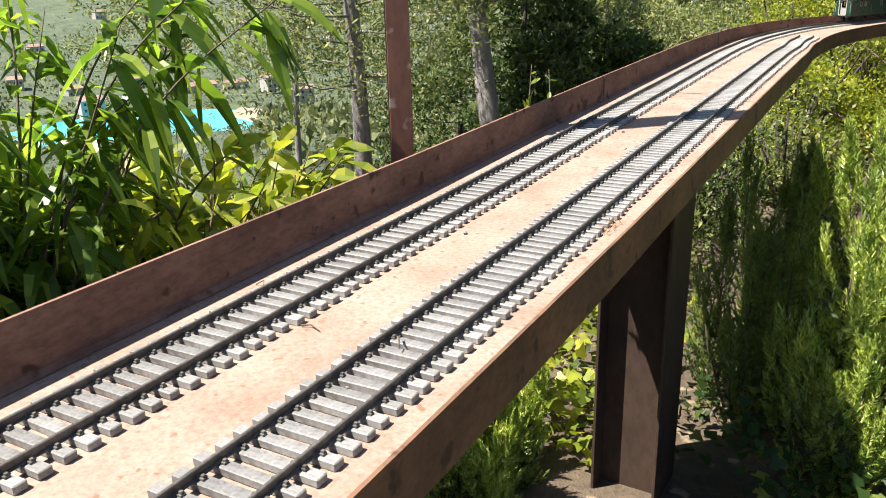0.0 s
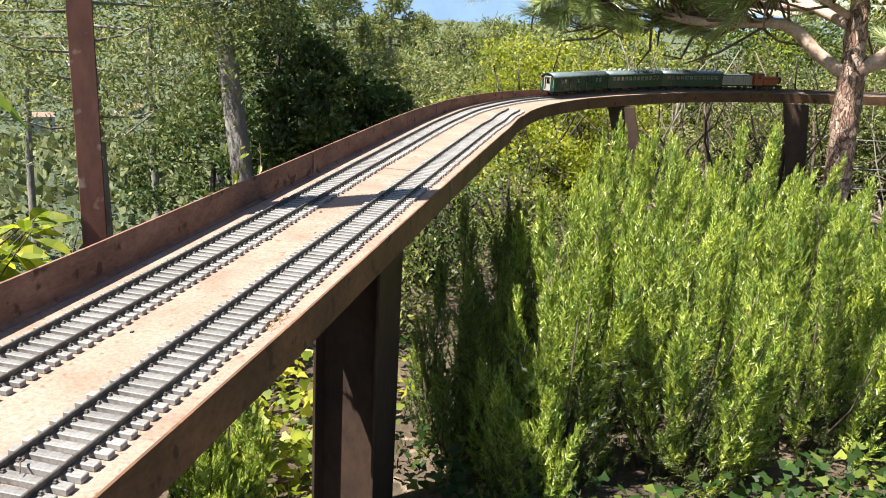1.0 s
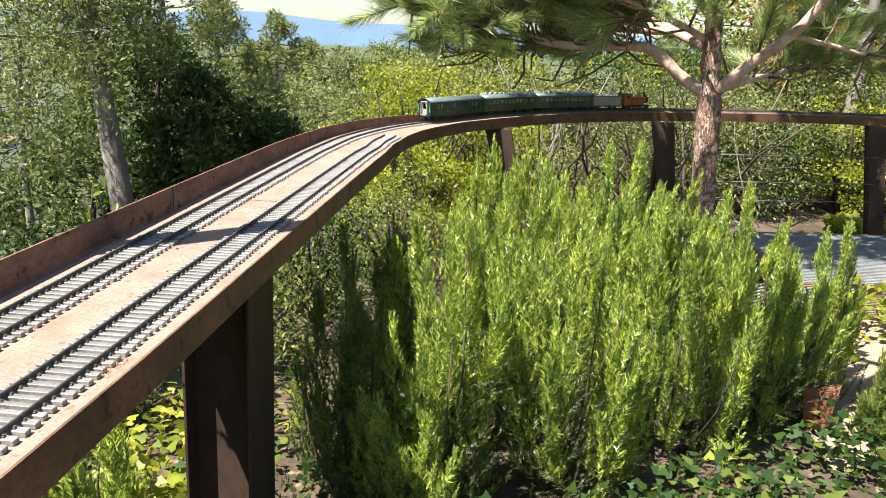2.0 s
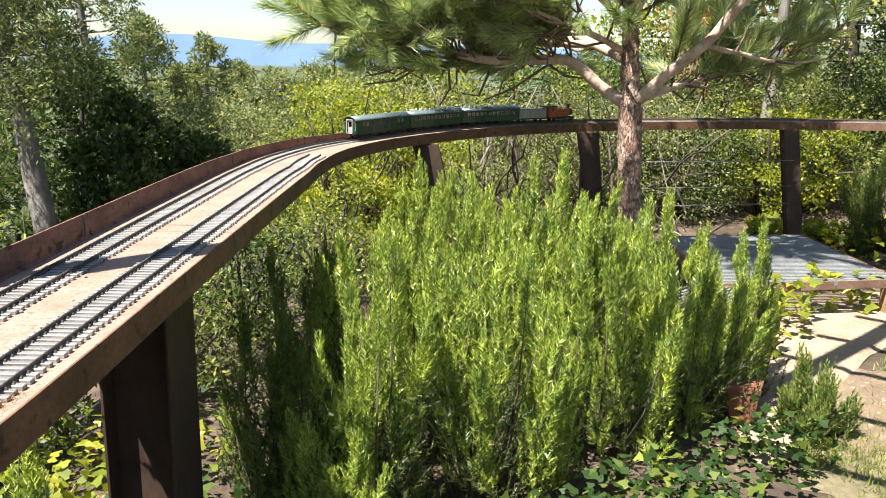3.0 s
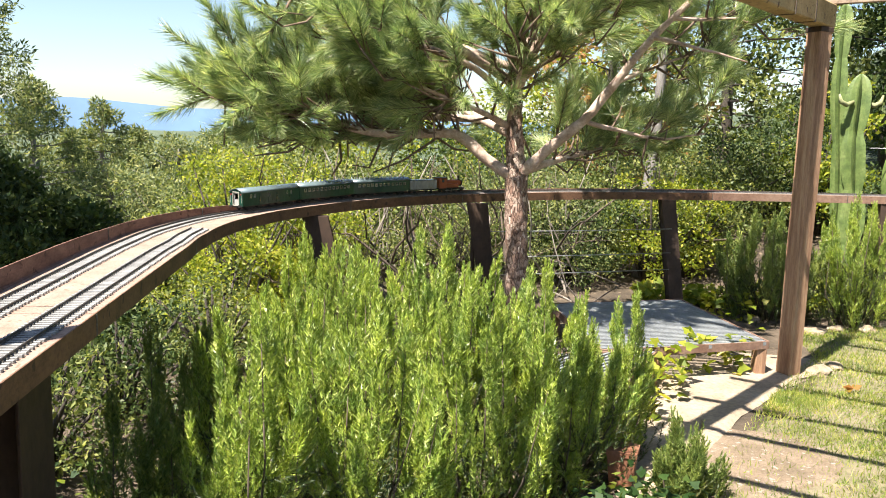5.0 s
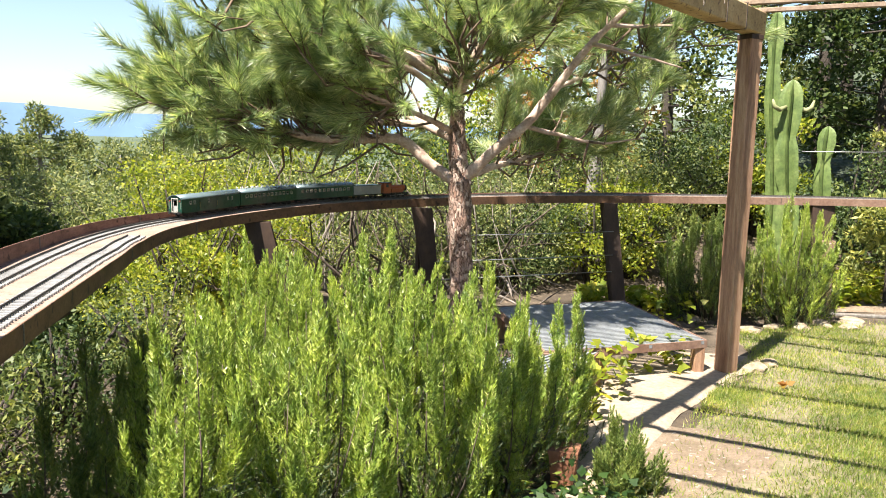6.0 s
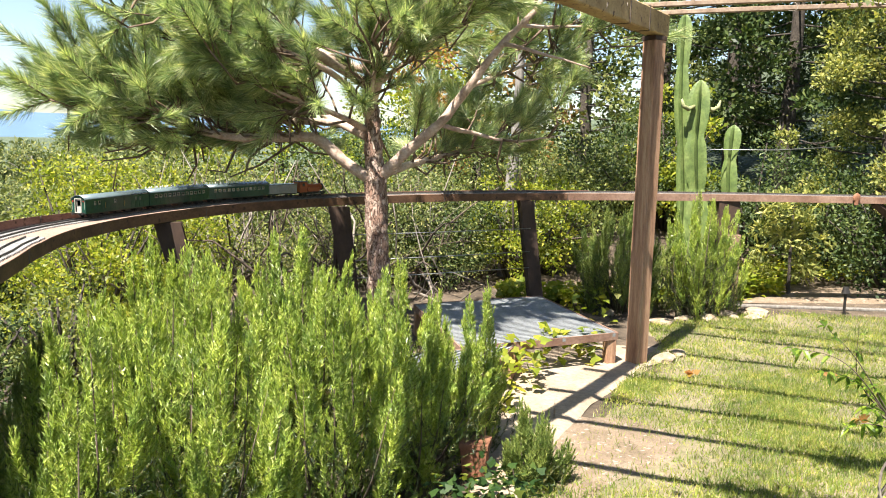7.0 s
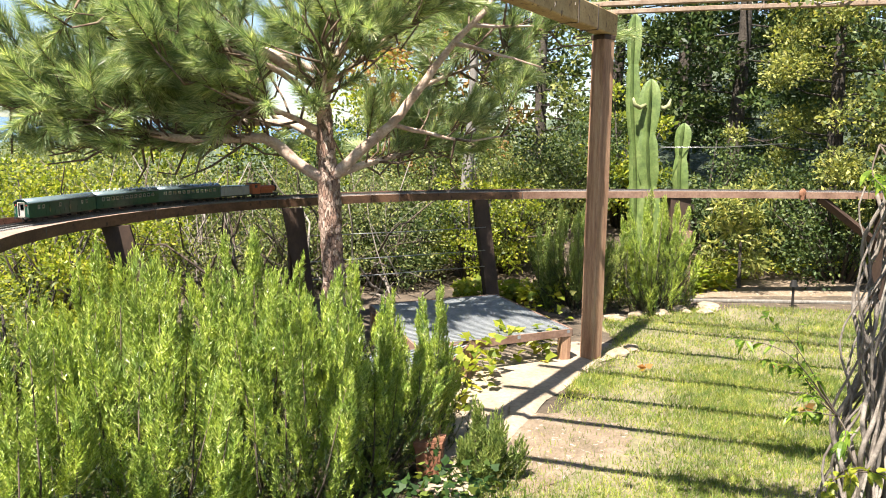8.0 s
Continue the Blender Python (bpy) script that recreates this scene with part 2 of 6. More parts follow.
L_DRY = leaf_material("orange_brown_leaves", ((0, (0.180, 0.085, 0.030)), (0.5, (0.300, 0.150, 0.048)), (1, (0.325, 0.225, 0.080))), 0.4, 0.6)
L_PEACH = leaf_material("long_peach_leaves", ((0, (0.058, 0.108, 0.019)), (0.5, (0.132, 0.216, 0.034)), (1, (0.300, 0.380, 0.062))), 0.6, 0.35, 0.4)
L_OAKLEAF = leaf_material("lobed_oak_leaves", ((0, (0.022, 0.034, 0.013)), (0.6, (0.045, 0.068, 0.020)), (1, (0.120, 0.150, 0.036))), 0.35, 0.4)
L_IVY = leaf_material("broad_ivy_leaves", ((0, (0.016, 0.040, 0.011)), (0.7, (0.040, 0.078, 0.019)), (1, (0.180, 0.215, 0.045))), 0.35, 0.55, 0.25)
L_GRASS = leaf_material("grass_blades", ((0, (0.120, 0.175, 0.034)), (0.5, (0.215, 0.270, 0.056)), (0.85, (0.325, 0.315, 0.092)), (1, (0.400, 0.340, 0.190))), 0.4, 0.5)



# ---- building helpers ----
def part(name, bm, material, parent=None, label=""):
    me = bpy.data.meshes.new(name)
    bm.to_mesh(me)
    bm.free()
    me.materials.append(material)
    ob = new(name, me)
    if parent:
        ob.parent = parent
    return tagged(ob, label)


def shared(name, me, parent, m=None):
    ob = new(name, me)
    ob.parent = parent
    if m is not None:
        ob.matrix_basis = m
    return ob


def thing(name, at, label, category, group="", kind="", rz=0.0):
    ob = new(name)
    ob.empty_display_size = 0.05
    ob.matrix_basis = pose(*at, 0, 0, rz)
    return tagged(ob, label, category, group, kind)


def box(bm, size, at=(0, 0, 0), m=None, bevel=0.0):
    r = bmesh.ops.create_cube(bm, size=1.0, matrix=(m or Matrix()) @ Matrix.Translation(at) @ Matrix.Diagonal((*size, 1)))
    if bevel:
        es = list({e for v in r["verts"] for e in v.link_edges})
        bmesh.ops.bevel(bm, geom=es, offset=bevel, segments=1, affect="EDGES", profile=0.5)


def rod(bm, a, b, r1, r2=None, sides=8, caps=True):
    a, b = Vector(a), Vector(b)
    d = b - a
    m = Matrix.Translation((a + b) / 2) @ d.to_track_quat("Z", "Y").to_matrix().to_4x4()
    bmesh.ops.create_cone(bm, cap_ends=caps, segments=sides, radius1=r1, radius2=r1 if r2 is None else r2, depth=d.length, matrix=m)


def tube(bm, pts, radii, sides=8):
    """A tapered, bent round stem along points."""
    pts = [Vector(p) for p in pts]
    rings = []
    side = None
    for i, p in enumerate(pts):
        d = (pts[min(i + 1, len(pts) - 1)] - pts[max(i - 1, 0)]).normalized()
        if side is None:
            side = d.orthogonal().normalized()
        side = (side - d * side.dot(d)).normalized()
        up = d.cross(side)
        rings.append([bm.verts.new(p + (side * math.cos(k * math.tau / sides) + up * math.sin(k * math.tau / sides)) * radii[i]) for k in range(sides)])
    for a, b in zip(rings, rings[1:]):
        for k in range(sides):
            f = bm.faces.new((a[k], a[(k + 1) % sides], b[(k + 1) % sides], b[k]))
            f.smooth = True
    bm.faces.new(rings[0][::-1])
    bm.faces.new(rings[-1])


def curve_points(ctrl, step):
    """Points at even steps on a smooth line through the control points."""
    c = [Vector(p) for p in ctrl]
    c = [c[0] * 2 - c[1]] + c + [c[-1] * 2 - c[-2]]
    dense = []
    for i in range(1, len(c) - 2):
        p0, p1, p2, p3 = c[i - 1:i + 3]
        n = max(4, int((p2 - p1).length / step * 3))
        for k in range(n):
            t = k / n
            dense.append(0.5 * (2 * p1 + (p2 - p0) * t + (2 * p0 - 5 * p1 + 4 * p2 - p3) * t * t + (3 * p1 - p0 - 3 * p2 + p3) * t ** 3))
    dense.append(c[-2])
    out, need = [dense[0]], step
    for a, b in zip(dense, dense[1:]):
        d = (b - a).length
        while d >= need:
            a = a + (b - a) * (need / d)
            out.append(a)
            d, need = (b - a).length, step
        need -= d
    return out


def faces_mesh(name, verts, sides, material, parent=None, label="", smooth=False):
    """One mesh out of an array of points, each run of `sides` points being one face."""
    n = len(verts) // sides
    me = bpy.data.meshes.new(name)
    me.vertices.add(len(verts))
    me.vertices.foreach_set("co", np.ascontiguousarray(verts, dtype=np.float32).ravel())
    me.loops.add(n * sides)
    me.loops.foreach_set("vertex_index", np.arange(n * sides, dtype=np.int32))
    me.polygons.add(n)
    me.polygons.foreach_set("loop_start", np.arange(0, n * sides, sides, dtype=np.int32))
    me.polygons.foreach_set("loop_total", np.full(n, sides, dtype=np.int32))
    me.update(calc_edges=True)
    me.materials.append(material)
    ob = new(name, me)
    if parent:
        ob.parent = parent
    return tagged(ob, label)


def unit(a):
    return a / np.maximum(np.linalg.norm(a, axis=-1, keepdims=True), 1e-9)


def leaves(rng, base, way, length, width, fold=0.0, droop=0.0):
    """Pointed leaves: four corners each, from a base along a way, turned at random."""
    n = len(base)
    way = unit(way)
    side = unit(np.cross(way, rng.normal(size=(n, 3))))
    length, width = np.reshape(length, (-1, 1)) * np.ones((n, 1)), np.reshape(width, (-1, 1)) * np.ones((n, 1))
    mid = base + way * length * 0.45
    tip = base + way * length
    tip[:, 2] -= droop * length[:, 0]
    up = np.cross(way, side) * width * fold
    return np.stack([base, mid + side * width * 0.5 + up, tip, mid - side * width * 0.5 + up], 1).reshape(-1, 3)


def needles(rng, base, way, length, width):
    n = len(base)
    way = unit(way)
    side = unit(np.cross(way, rng.normal(size=(n, 3)))) * (np.reshape(width, (-1, 1)) * 0.5)
    return np.stack([base - side, base + side, base + way * np.reshape(length, (-1, 1))], 1).reshape(-1, 3)

# ---- the land: garden ground, slope to the cove, far hills ----
def smooth(x, a, b):
    t = min(1.0, max(0.0, (x - a) / (b - a)))
    return t * t * (3 - 2 * t)


COVE = Vector((-283.0, 230.0))


def land(x, y):
    d = math.hypot(x, y)
    az = math.degrees(math.atan2(x, y))
    west = smooth(-x, 0.7, 3.0) * (1 - smooth(az, 40, 60))
    z = -0.12 * smooth(-x, -0.25, 0.1) * smooth(y, 1.2, 2.0)
    bank = smooth(-x, 0.55, 0.95) * (1 - smooth(y, 1.25, 1.75)) * (1 - smooth(-x, 1.7, 3.0))
    z += 0.62 * bank
    out = smooth(az, -100, -95) * (1 - smooth(az, 12, 28))
    z -= 2.2 * out * smooth(d, 5.5, 9.0) * (1 - smooth(az, -10, 4))
    z -= 0.7 * west * smooth(y, 1.8, 3.0)
    z -= (6 * smooth(d, 9, 30) + 57 * smooth(d, 30, 330)) * out
    z += 0.6 * smooth(y, 7.4, 9.5) * smooth(az, 18, 30)
    z += 6 * smooth(d, 9, 40) * smooth(az, 18, 40)
    cove = math.hypot(x - COVE.x, y - COVE.y)
    if out > 0 and d > 60:
        z += 4 * noise.noise(Vector((x * 0.01, y * 0.01, 0))) * smooth(d, 60, 160)
        z -= 16 * (1 - smooth(cove, 40, 62))
        z += 52 * smooth(d, 430, 1500)
    if d > 1:
        z += 0.012 * noise.noise(Vector((x * 4, y * 4, 0)))
    return z


def ground_sheet():
    bm = bmesh.new()
    rings = [0.0] + [0.16 * 1.055 ** k for k in range(175)]
    rings = [r for r in rings if r < 2800]
    segs = 220
    rows = []
    for r in rings[1:]:
        rows.append([bm.verts.new((0.6 + r * math.sin(k * math.tau / segs), 2.5 + r * math.cos(k * math.tau / segs), 0)) for k in range(segs)])
    for v in bm.verts:
        v.co.z = land(v.co.x, v.co.y)
    c = bm.verts.new((0.6, 2.5, land(0.6, 2.5)))
    for k in range(segs):
        bm.faces.new((c, rows[0][(k + 1) % segs], rows[0][k]))
    for a, b in zip(rows, rows[1:]):
        for k in range(segs):
            bm.faces.new((a[k], a[(k + 1) % segs], b[(k + 1) % segs], b[k]))
    for f in bm.faces:
        f.smooth = True
        f.material_index = 0 if f.calc_center_median().length < 11 else 1
    bmesh.ops.recalc_face_normals(bm, faces=bm.faces)
    ob = part("ground", bm, M_SOIL)
    ob.data.materials.append(M_TERRAIN)
    return tagged(ob, "brown garden soil that falls away into a wooded hillside", "ground", kind="structure")


ground_sheet()

bm = bmesh.new()
bmesh.ops.create_circle(bm, cap_ends=True, segments=64, radius=66, matrix=Matrix.Translation((COVE.x, COVE.y, -63.5)))
tagged(part("water", bm, M_SEA), "turquoise sea in a small cove", "sea", kind="structure")
bm = bmesh.new()
rows = []
for k in range(40):
    a = radians(5 + k * 2.2)
    rows.append([bm.verts.new((COVE.x + r * math.cos(a), COVE.y + r * math.sin(a), z)) for r, z in ((46, -64.0), (51, -62.6), (60, -60.6))])
for a, b in zip(rows, rows[1:]):
    for i in range(2):
        bm.faces.new((a[i], a[i + 1], b[i + 1], b[i]))
tagged(part("beach", bm, M_SAND), "strip of pale sand along the cove", "beach", kind="structure")


def far_hills():
    bm = bmesh.new()
    top, low = [], []
    for k in range(121):
        az = radians(-75 + k * 1.0)
        e = 0.9 + 0.55 * noise.noise(Vector((k * 0.06, 3.1, 0))) + 0.25 * noise.noise(Vector((k * 0.22, 7.7, 0))) + 0.35 * math.exp(-((k - 56) / 9) ** 2)
        x, y = 2650 * math.sin(az), 2650 * math.cos(az)
        low.append(bm.verts.new((x, y, -160)))
        top.append(bm.verts.new((x * 1.08, y * 1.08, 2650 * 1.08 * math.tan(radians(max(0.4, e))))))
    mid = [bm.verts.new((a.co * 0.45 + b.co * 0.55) + Vector((0, 0, 12 * noise.noise(a.co * 0.004)))) for a, b in zip(low, top)]
    for r, s in ((low, mid), (mid, top)):
        for k in range(120):
            bm.faces.new((r[k], r[k + 1], s[k + 1], s[k])).smooth = True
    tagged(part("backdrop", bm, M_HILL), "long ridge of hills coloured blue for haze", "hills", kind="structure")


far_hills()


def flat_patch(name, outline, z, material, label, category, steps=5, rough=0.0, ragged=0.05):
    """A thin laid surface with a wavering edge."""
    pts = curve_points([(x, y, 0) for x, y in outline] + [(outline[0][0], outline[0][1], 0)], 0.12)[:-1]
    bm = bmesh.new()
    cx = sum(p.x for p in pts) / len(pts)
    cy = sum(p.y for p in pts) / len(pts)
    rings = []
    for k in range(1, steps + 1):
        f = k / steps
        ring = []
        for i, p in enumerate(pts):
            w = 1 + (ragged * (noise.noise(Vector((p.x * 4, p.y * 4, 2))) + 0.6 * noise.noise(Vector((p.x * 13, p.y * 13, 6)))) if k == steps else 0)
            x, y = cx + (p.x - cx) * f * w, cy + (p.y - cy) * f * w
            ring.append(bm.verts.new((x, y, z + rough * noise.noise(Vector((x * 3, y * 3, 5))) - (0.02 if k == steps else 0))))
        rings.append(ring)
    c = bm.verts.new((cx, cy, z))
    n = len(pts)
    for i in range(n):
        bm.faces.new((c, rings[0][i], rings[0][(i + 1) % n]))
    for a, b in zip(rings, rings[1:]):
        for i in range(n):
            bm.faces.new((a[i], b[i], b[(i + 1) % n], a[(i + 1) % n]))
    for f in bm.faces:
        f.smooth = True
    bmesh.ops.recalc_face_normals(bm, faces=bm.faces)
    return tagged(part(name, bm, material), label, category, kind="structure")


LAWN = [(1.2, 1.2), (1.7, 2.5), (1.85, 3.15), (2.55, 3.98), (3.15, 4.72), (3.7, 5.35), (3.9, 6.0), (4.6, 6.2), (5.4, 6.35), (6.4, 5.85), (8.0, 5.2), (8.5, 3.0), (6.0, 0.5), (3.0, 0.2)]
flat_patch("lawn", LAWN, 0.016, M_LAWN, "patchy sunlit lawn with thin bare spots", "lawn", 9, 0.012)
flat_patch("path", [(1.65, 3.0), (1.75, 3.9), (2.0, 4.6), (2.3, 5.2), (3.0, 5.5), (3.75, 5.35), (3.8, 5.1), (3.36, 4.85), (2.72, 4.28), (2.33, 3.8), (2.05, 3.45), (1.95, 3.1)], 0.024, M_PATH, "pale sandy paving beside the lawn", "path", 6, 0.006)
flat_patch("gravel", [(1.95, 3.1), (2.1, 3.5), (2.32, 3.82), (2.6, 4.08), (2.78, 3.95), (2.92, 3.6), (2.75, 3.35), (2.4, 3.2), (2.15, 3.0)], 0.020, M_GRAVEL, "reddish fine gravel between paving and lawn", "gravel", 5, 0.006, 0.45)
flat_patch("far_path", [(4.9, 6.75), (6.0, 6.75), (7.5, 6.35), (9.5, 6.0), (9.5, 7.2), (7.0, 7.6), (5.5, 7.7)], 0.024, M_GRAVEL, "bare earth path under the trees", "path", 5, 0.01)

# ---- the model railway's bridge ----
DECK = 1.0
WALL_LINE = [(-0.365, -0.8, 0), (-0.395, 0.5, 0), (-0.433, 2.0, 0), (-0.457, 3.0, 0), (-0.460, 3.4, 0), (-0.435, 3.9, 0), (-0.31, 4.36, 0), (-0.09, 4.84, 0), (0.20, 5.33, 0), (0.58, 5.79, 0),
             (1.12, 6.23, 0), (1.72, 6.56, 0), (2.36, 6.77, 0), (3.08, 6.87, 0), (4.0, 6.90, 0), (5.1, 6.82, 0), (6.2, 6.66, 0), (7.0, 6.53, 0), (8.6, 6.2, 0)]
STEP = 0.02
LINE = curve_points(WALL_LINE, STEP)
NORMAL = []
for _i in range(len(LINE)):
    _d = (LINE[min(_i + 1, len(LINE) - 1)] - LINE[max(_i - 1, 0)]).normalized()
    NORMAL.append(Vector((_d.y, -_d.x, 0)))
CORNER = min(range(len(LINE)), key=lambda i: (LINE[i] + NORMAL[i] * 0.325 - Vector((-0.128, 3.807, 0))).length)


def deck_width(i):
    if i <= CORNER:
        return 0.353 - 0.028 * smooth(i, CORNER - 30, CORNER)
    return 0.325 - 0.125 * min(1.0, (i - CORNER) / 55)


def rise(i):
    """A slight climb toward the far side of the garden, fitted to the camera's view."""
    return float(np.interp(i, (100, 150, 200, 236, 256, 300, 340, 400, 480, 580), (0, 0.008, 0.014, 0.016, 0.025, 0.03, 0.036, 0.040, 0.050, 0.058)))


def parapet_height(i):
    return float(np.interp(i, (190, 236, 280, 320, 400), (0.062, 0.050, 0.034, 0.026, 0.016)))


def at_line(i, off, z=0.0):
    i = min(max(i, 0), len(LINE) - 1)
    a = int(i)
    f = i - a
    b = min(a + 1, len(LINE) - 1)
    p = LINE[a].lerp(LINE[b], f) + NORMAL[a].lerp(NORMAL[b], f) * off
    return Vector((p.x, p.y, z + rise(i)))


def heading(i):
    n = NORMAL[min(max(int(i), 0), len(LINE) - 1)]
    return math.atan2(n.y, n.x)      # turn of the local x axis (across the line, to its right)


def sweep(bm, i0, i1, profile, step=2, offset=None):
    """A bar along the line: profile is a closed loop of (across, up)."""
    idx = list(range(i0, i1, step)) + [i1]
    rings = []
    for i in idx:
        o = offset(i) if offset else 0.0
        rings.append([bm.verts.new(at_line(i, o + a, z)) for a, z in (profile(i) if callable(profile) else profile)])
    n = len(rings[0])
    for a, b in zip(rings, rings[1:]):
        for k in range(n):
            bm.faces.new((a[k], a[(k + 1) % n], b[(k + 1) % n], b[k]))
    bm.faces.new(rings[0][::-1])
    bm.faces.new(rings[-1])
    bmesh.ops.recalc_face_normals(bm, faces=bm.faces)


def rect(a0, a1, z0, z1):
    return [(a0, z0), (a1, z0), (a1, z1), (a0, z1)]


bridge = thing("railway_bridge", (0, 0, 0), "long curving rusted steel bridge deck for a model railway", "bridge")
LAST = len(LINE) - 1
WALL_END = min(range(len(LINE)), key=lambda i: (LINE[i] - Vector((3.75, 6.9, 0))).length)
J1 = min(range(len(LINE)), key=lambda i: (LINE[i] + NORMAL[i] * 0.33 - Vector((-0.102, 2.25, 0))).length)
# deck plates, joined by narrow seams
cuts = [0, J1, J1 + 68, J1 + 120, J1 + 172, J1 + 230, J1 + 290, J1 + 350, J1 + 410, LAST]
cuts = [c for c in cuts if c < LAST - 10] + [LAST]
for a, b in zip(cuts, cuts[1:]):
    bm = bmesh.new()
    rows = []
    for i in list(range(a, b, 2)) + [b]:
        w = deck_width(i)
        inset = 0.0015 if i in (a, b) else 0.0
        ii = i + (0.08 if i == a else -0.08 if i == b else 0)
        rows.append([bm.verts.new(at_line(ii, o, z)) for o, z in ((0.004, DECK - 0.006), (0.004, DECK), (w * 0.5, DECK + 0.0006 * noise.noise(Vector((i * 0.3, 0, 0)))), (w - 0.0045, DECK), (w - 0.0045, DECK - 0.006))])
    for r, s in zip(rows, rows[1:]):
        for k in range(5):
            bm.faces.new((r[k], r[(k + 1) % 5], s[(k + 1) % 5], s[k]))
    bm.faces.new(rows[0][::-1])
    bm.faces.new(rows[-1])
    bmesh.ops.recalc_face_normals(bm, faces=bm.faces)
    part("deck_plate", bm, M_DECK, bridge)
    # inner side plate
    bm = bmesh.new()
    sweep(bm, a, b, rect(-0.004, 0.0, DECK - 0.060, DECK + 0.001), 2, deck_width)
    # far plates get a paler steel: the sunlight on them put into colour
    part("side_plate", bm, M_FASCIA_PALE if a > J1 + 300 else M_FASCIA, bridge)
    # weld seam at the plate's end
    if b != LAST:
        bm = bmesh.new()
        box(bm, (0.003, 0.004, 0.058), at_line(b, deck_width(b) + 0.0012, DECK - 0.030))
        part("weld_seam", bm, M_CLIP, bridge, "pale weld seam")
# underside plates; the outer girder's unseen extra depth is added to shade the first post
bm = bmesh.new()
sweep(bm, 0, LAST, lambda i: rect(0.0, 0.004, DECK - (0.33 if i < CORNER else 0.06), DECK - 0.0005), 3)
part("outer_shade_girder", bm, M_PILLAR, bridge)
wall_cuts = [0, J1 - 5, J1 + 64, J1 + 112, J1 + 160, J1 + 215, J1 + 280, WALL_END]
for a, b in zip(wall_cuts, wall_cuts[1:]):
    bm = bmesh.new()
    sweep(bm, a, b, lambda i: rect(-0.0045, -0.0005, DECK - 0.02, DECK + parapet_height(i)), 2)
    part("parapet", bm, M_WALL, bridge, "upright rusted steel edge sheet")
    bm = bmesh.new()
    box(bm, (0.003, 0.004, parapet_height(b)), at_line(b, 0.0012, DECK + parapet_height(b) / 2))
    part("weld_seam", bm, M_CLIP, bridge, "pale weld seam")
bm = bmesh.new()
sweep(bm, 0, WALL_END, [(0.0, DECK), (0.007, DECK + 0.001), (0.0, DECK + 0.006)], 2)
part("corner_weld", bm, M_WALL, bridge)
bm = bmesh.new()
box(bm, (0.0015, 0.24, 0.0008), (0, 0, 0), Matrix.Translation(at_line(J1 + 4, 0.2, DECK + 0.0006)) @ Matrix.Rotation(heading(J1 + 4) + math.pi / 2, 4, "Z"))
part("deck_seam", bm, M_CLIP, bridge)


def pillar(name, top, foot, size_top, size_foot, rz, material, label, clad=None):
    """A tapering steel box post with open flange edges."""
    g = thing(name, (foot[0], foot[1], foot[2]), label, "bridge post", "bridge posts")
    inv = Matrix.Translation((-foot[0], -foot[1], -foot[2]))
    bm = bmesh.new()
    quads = []
    for c, s in ((foot, size_foot), (top, size_top)):
        m = inv @ Matrix.Translation(c) @ Matrix.Rotation(radians(rz), 4, "Z")
        quads.append([bm.verts.new(m @ Vector((sx * s[0] / 2, sy * s[1] / 2, 0))) for sx, sy in ((-1, -1), (1, -1), (1, 1), (-1, 1))])
    for k in range(4):
        bm.faces.new((quads[0][k], quads[0][(k + 1) % 4], quads[1][(k + 1) % 4], quads[1][k]))
    bm.faces.new(quads[0][::-1])
    bm.faces.new(quads[1])
    bmesh.ops.bevel(bm, geom=list(bm.edges), offset=0.003, segments=1, affect="EDGES")
    part("shaft", bm, material, g)
    for sy in (-1, 1):
        bm = bmesh.new()
        pts = []
        for c, s in ((foot, size_foot), (top, size_top)):
            m = inv @ Matrix.Translation(c) @ Matrix.Rotation(radians(rz), 4, "Z")
            pts.append([m @ Vector((sx * (s[0] / 2 + 0.006), sy * (s[1] / 2 + 0.004) + oy, 0)) for sx in (-1, 1) for oy in (-0.0035, 0.0035)])
        vs = [[bm.verts.new(p) for p in q] for q in pts]
        for q, r in ((0, 1), (1, 3), (3, 2), (2, 0)):
            bm.faces.new((vs[0][q], vs[0][r], vs[1][r], vs[1][q]))
        bm.faces.new((vs[0][0], vs[0][2], vs[0][3], vs[0][1]))
        bm.faces.new((vs[1][0], vs[1][1], vs[1][3], vs[1][2]))
        bmesh.ops.recalc_face_normals(bm, faces=bm.faces)
        part("flange", bm, material, g)
    if clad:
        bm = bmesh.new()
        box(bm, (size_foot[0] + 0.02, size_foot[1] + 0.02, clad), (0, 0, clad / 2), None, 0.006)
        part("casing", bm, M_FASCIA_PALE, g, "pale rusted lower casing")
    return g


# the first post is an open H section: two wide flanges and a recessed web
_post = thing("bridge_post", (-0.318, 2.19, -0.3), "wide dark rusted steel H-section post beneath the bridge", "bridge post", "bridge posts", rz=-1.4)
for _n, _size, _at in (("flange", (0.009, 0.19, 1.238), (-0.090, 0.005, 0.619)), ("flange", (0.009, 0.19, 1.238), (0.090, 0.005, 0.619)), ("web", (0.171, 0.010, 1.238), (0, -0.025, 0.619))):
    bm = bmesh.new()
    box(bm, _size, _at, None, 0.0015)
    part(_n, bm, M_PILLAR, _post)
bm = bmesh.new()
box(bm, (0.20, 0.20, 0.006), (0, 0.005, 1.2355), None, 0.001)
part("cap_plate", bm, M_PILLAR, _post)
pillar("bridge_post", (0.268, 5.12, DECK - 0.034), (0.60, 5.14, -0.3), (0.145, 0.06), (0.10, 0.05), 0, M_PILLAR, "leaning dark steel post that tapers to its foot")
pillar("bridge_post", (1.40, 6.13, DECK - 0.024), (1.56, 6.06, -0.15), (0.148, 0.06), (0.07, 0.05), -6, M_PILLAR, "leaning dark steel post behind the rosemary")
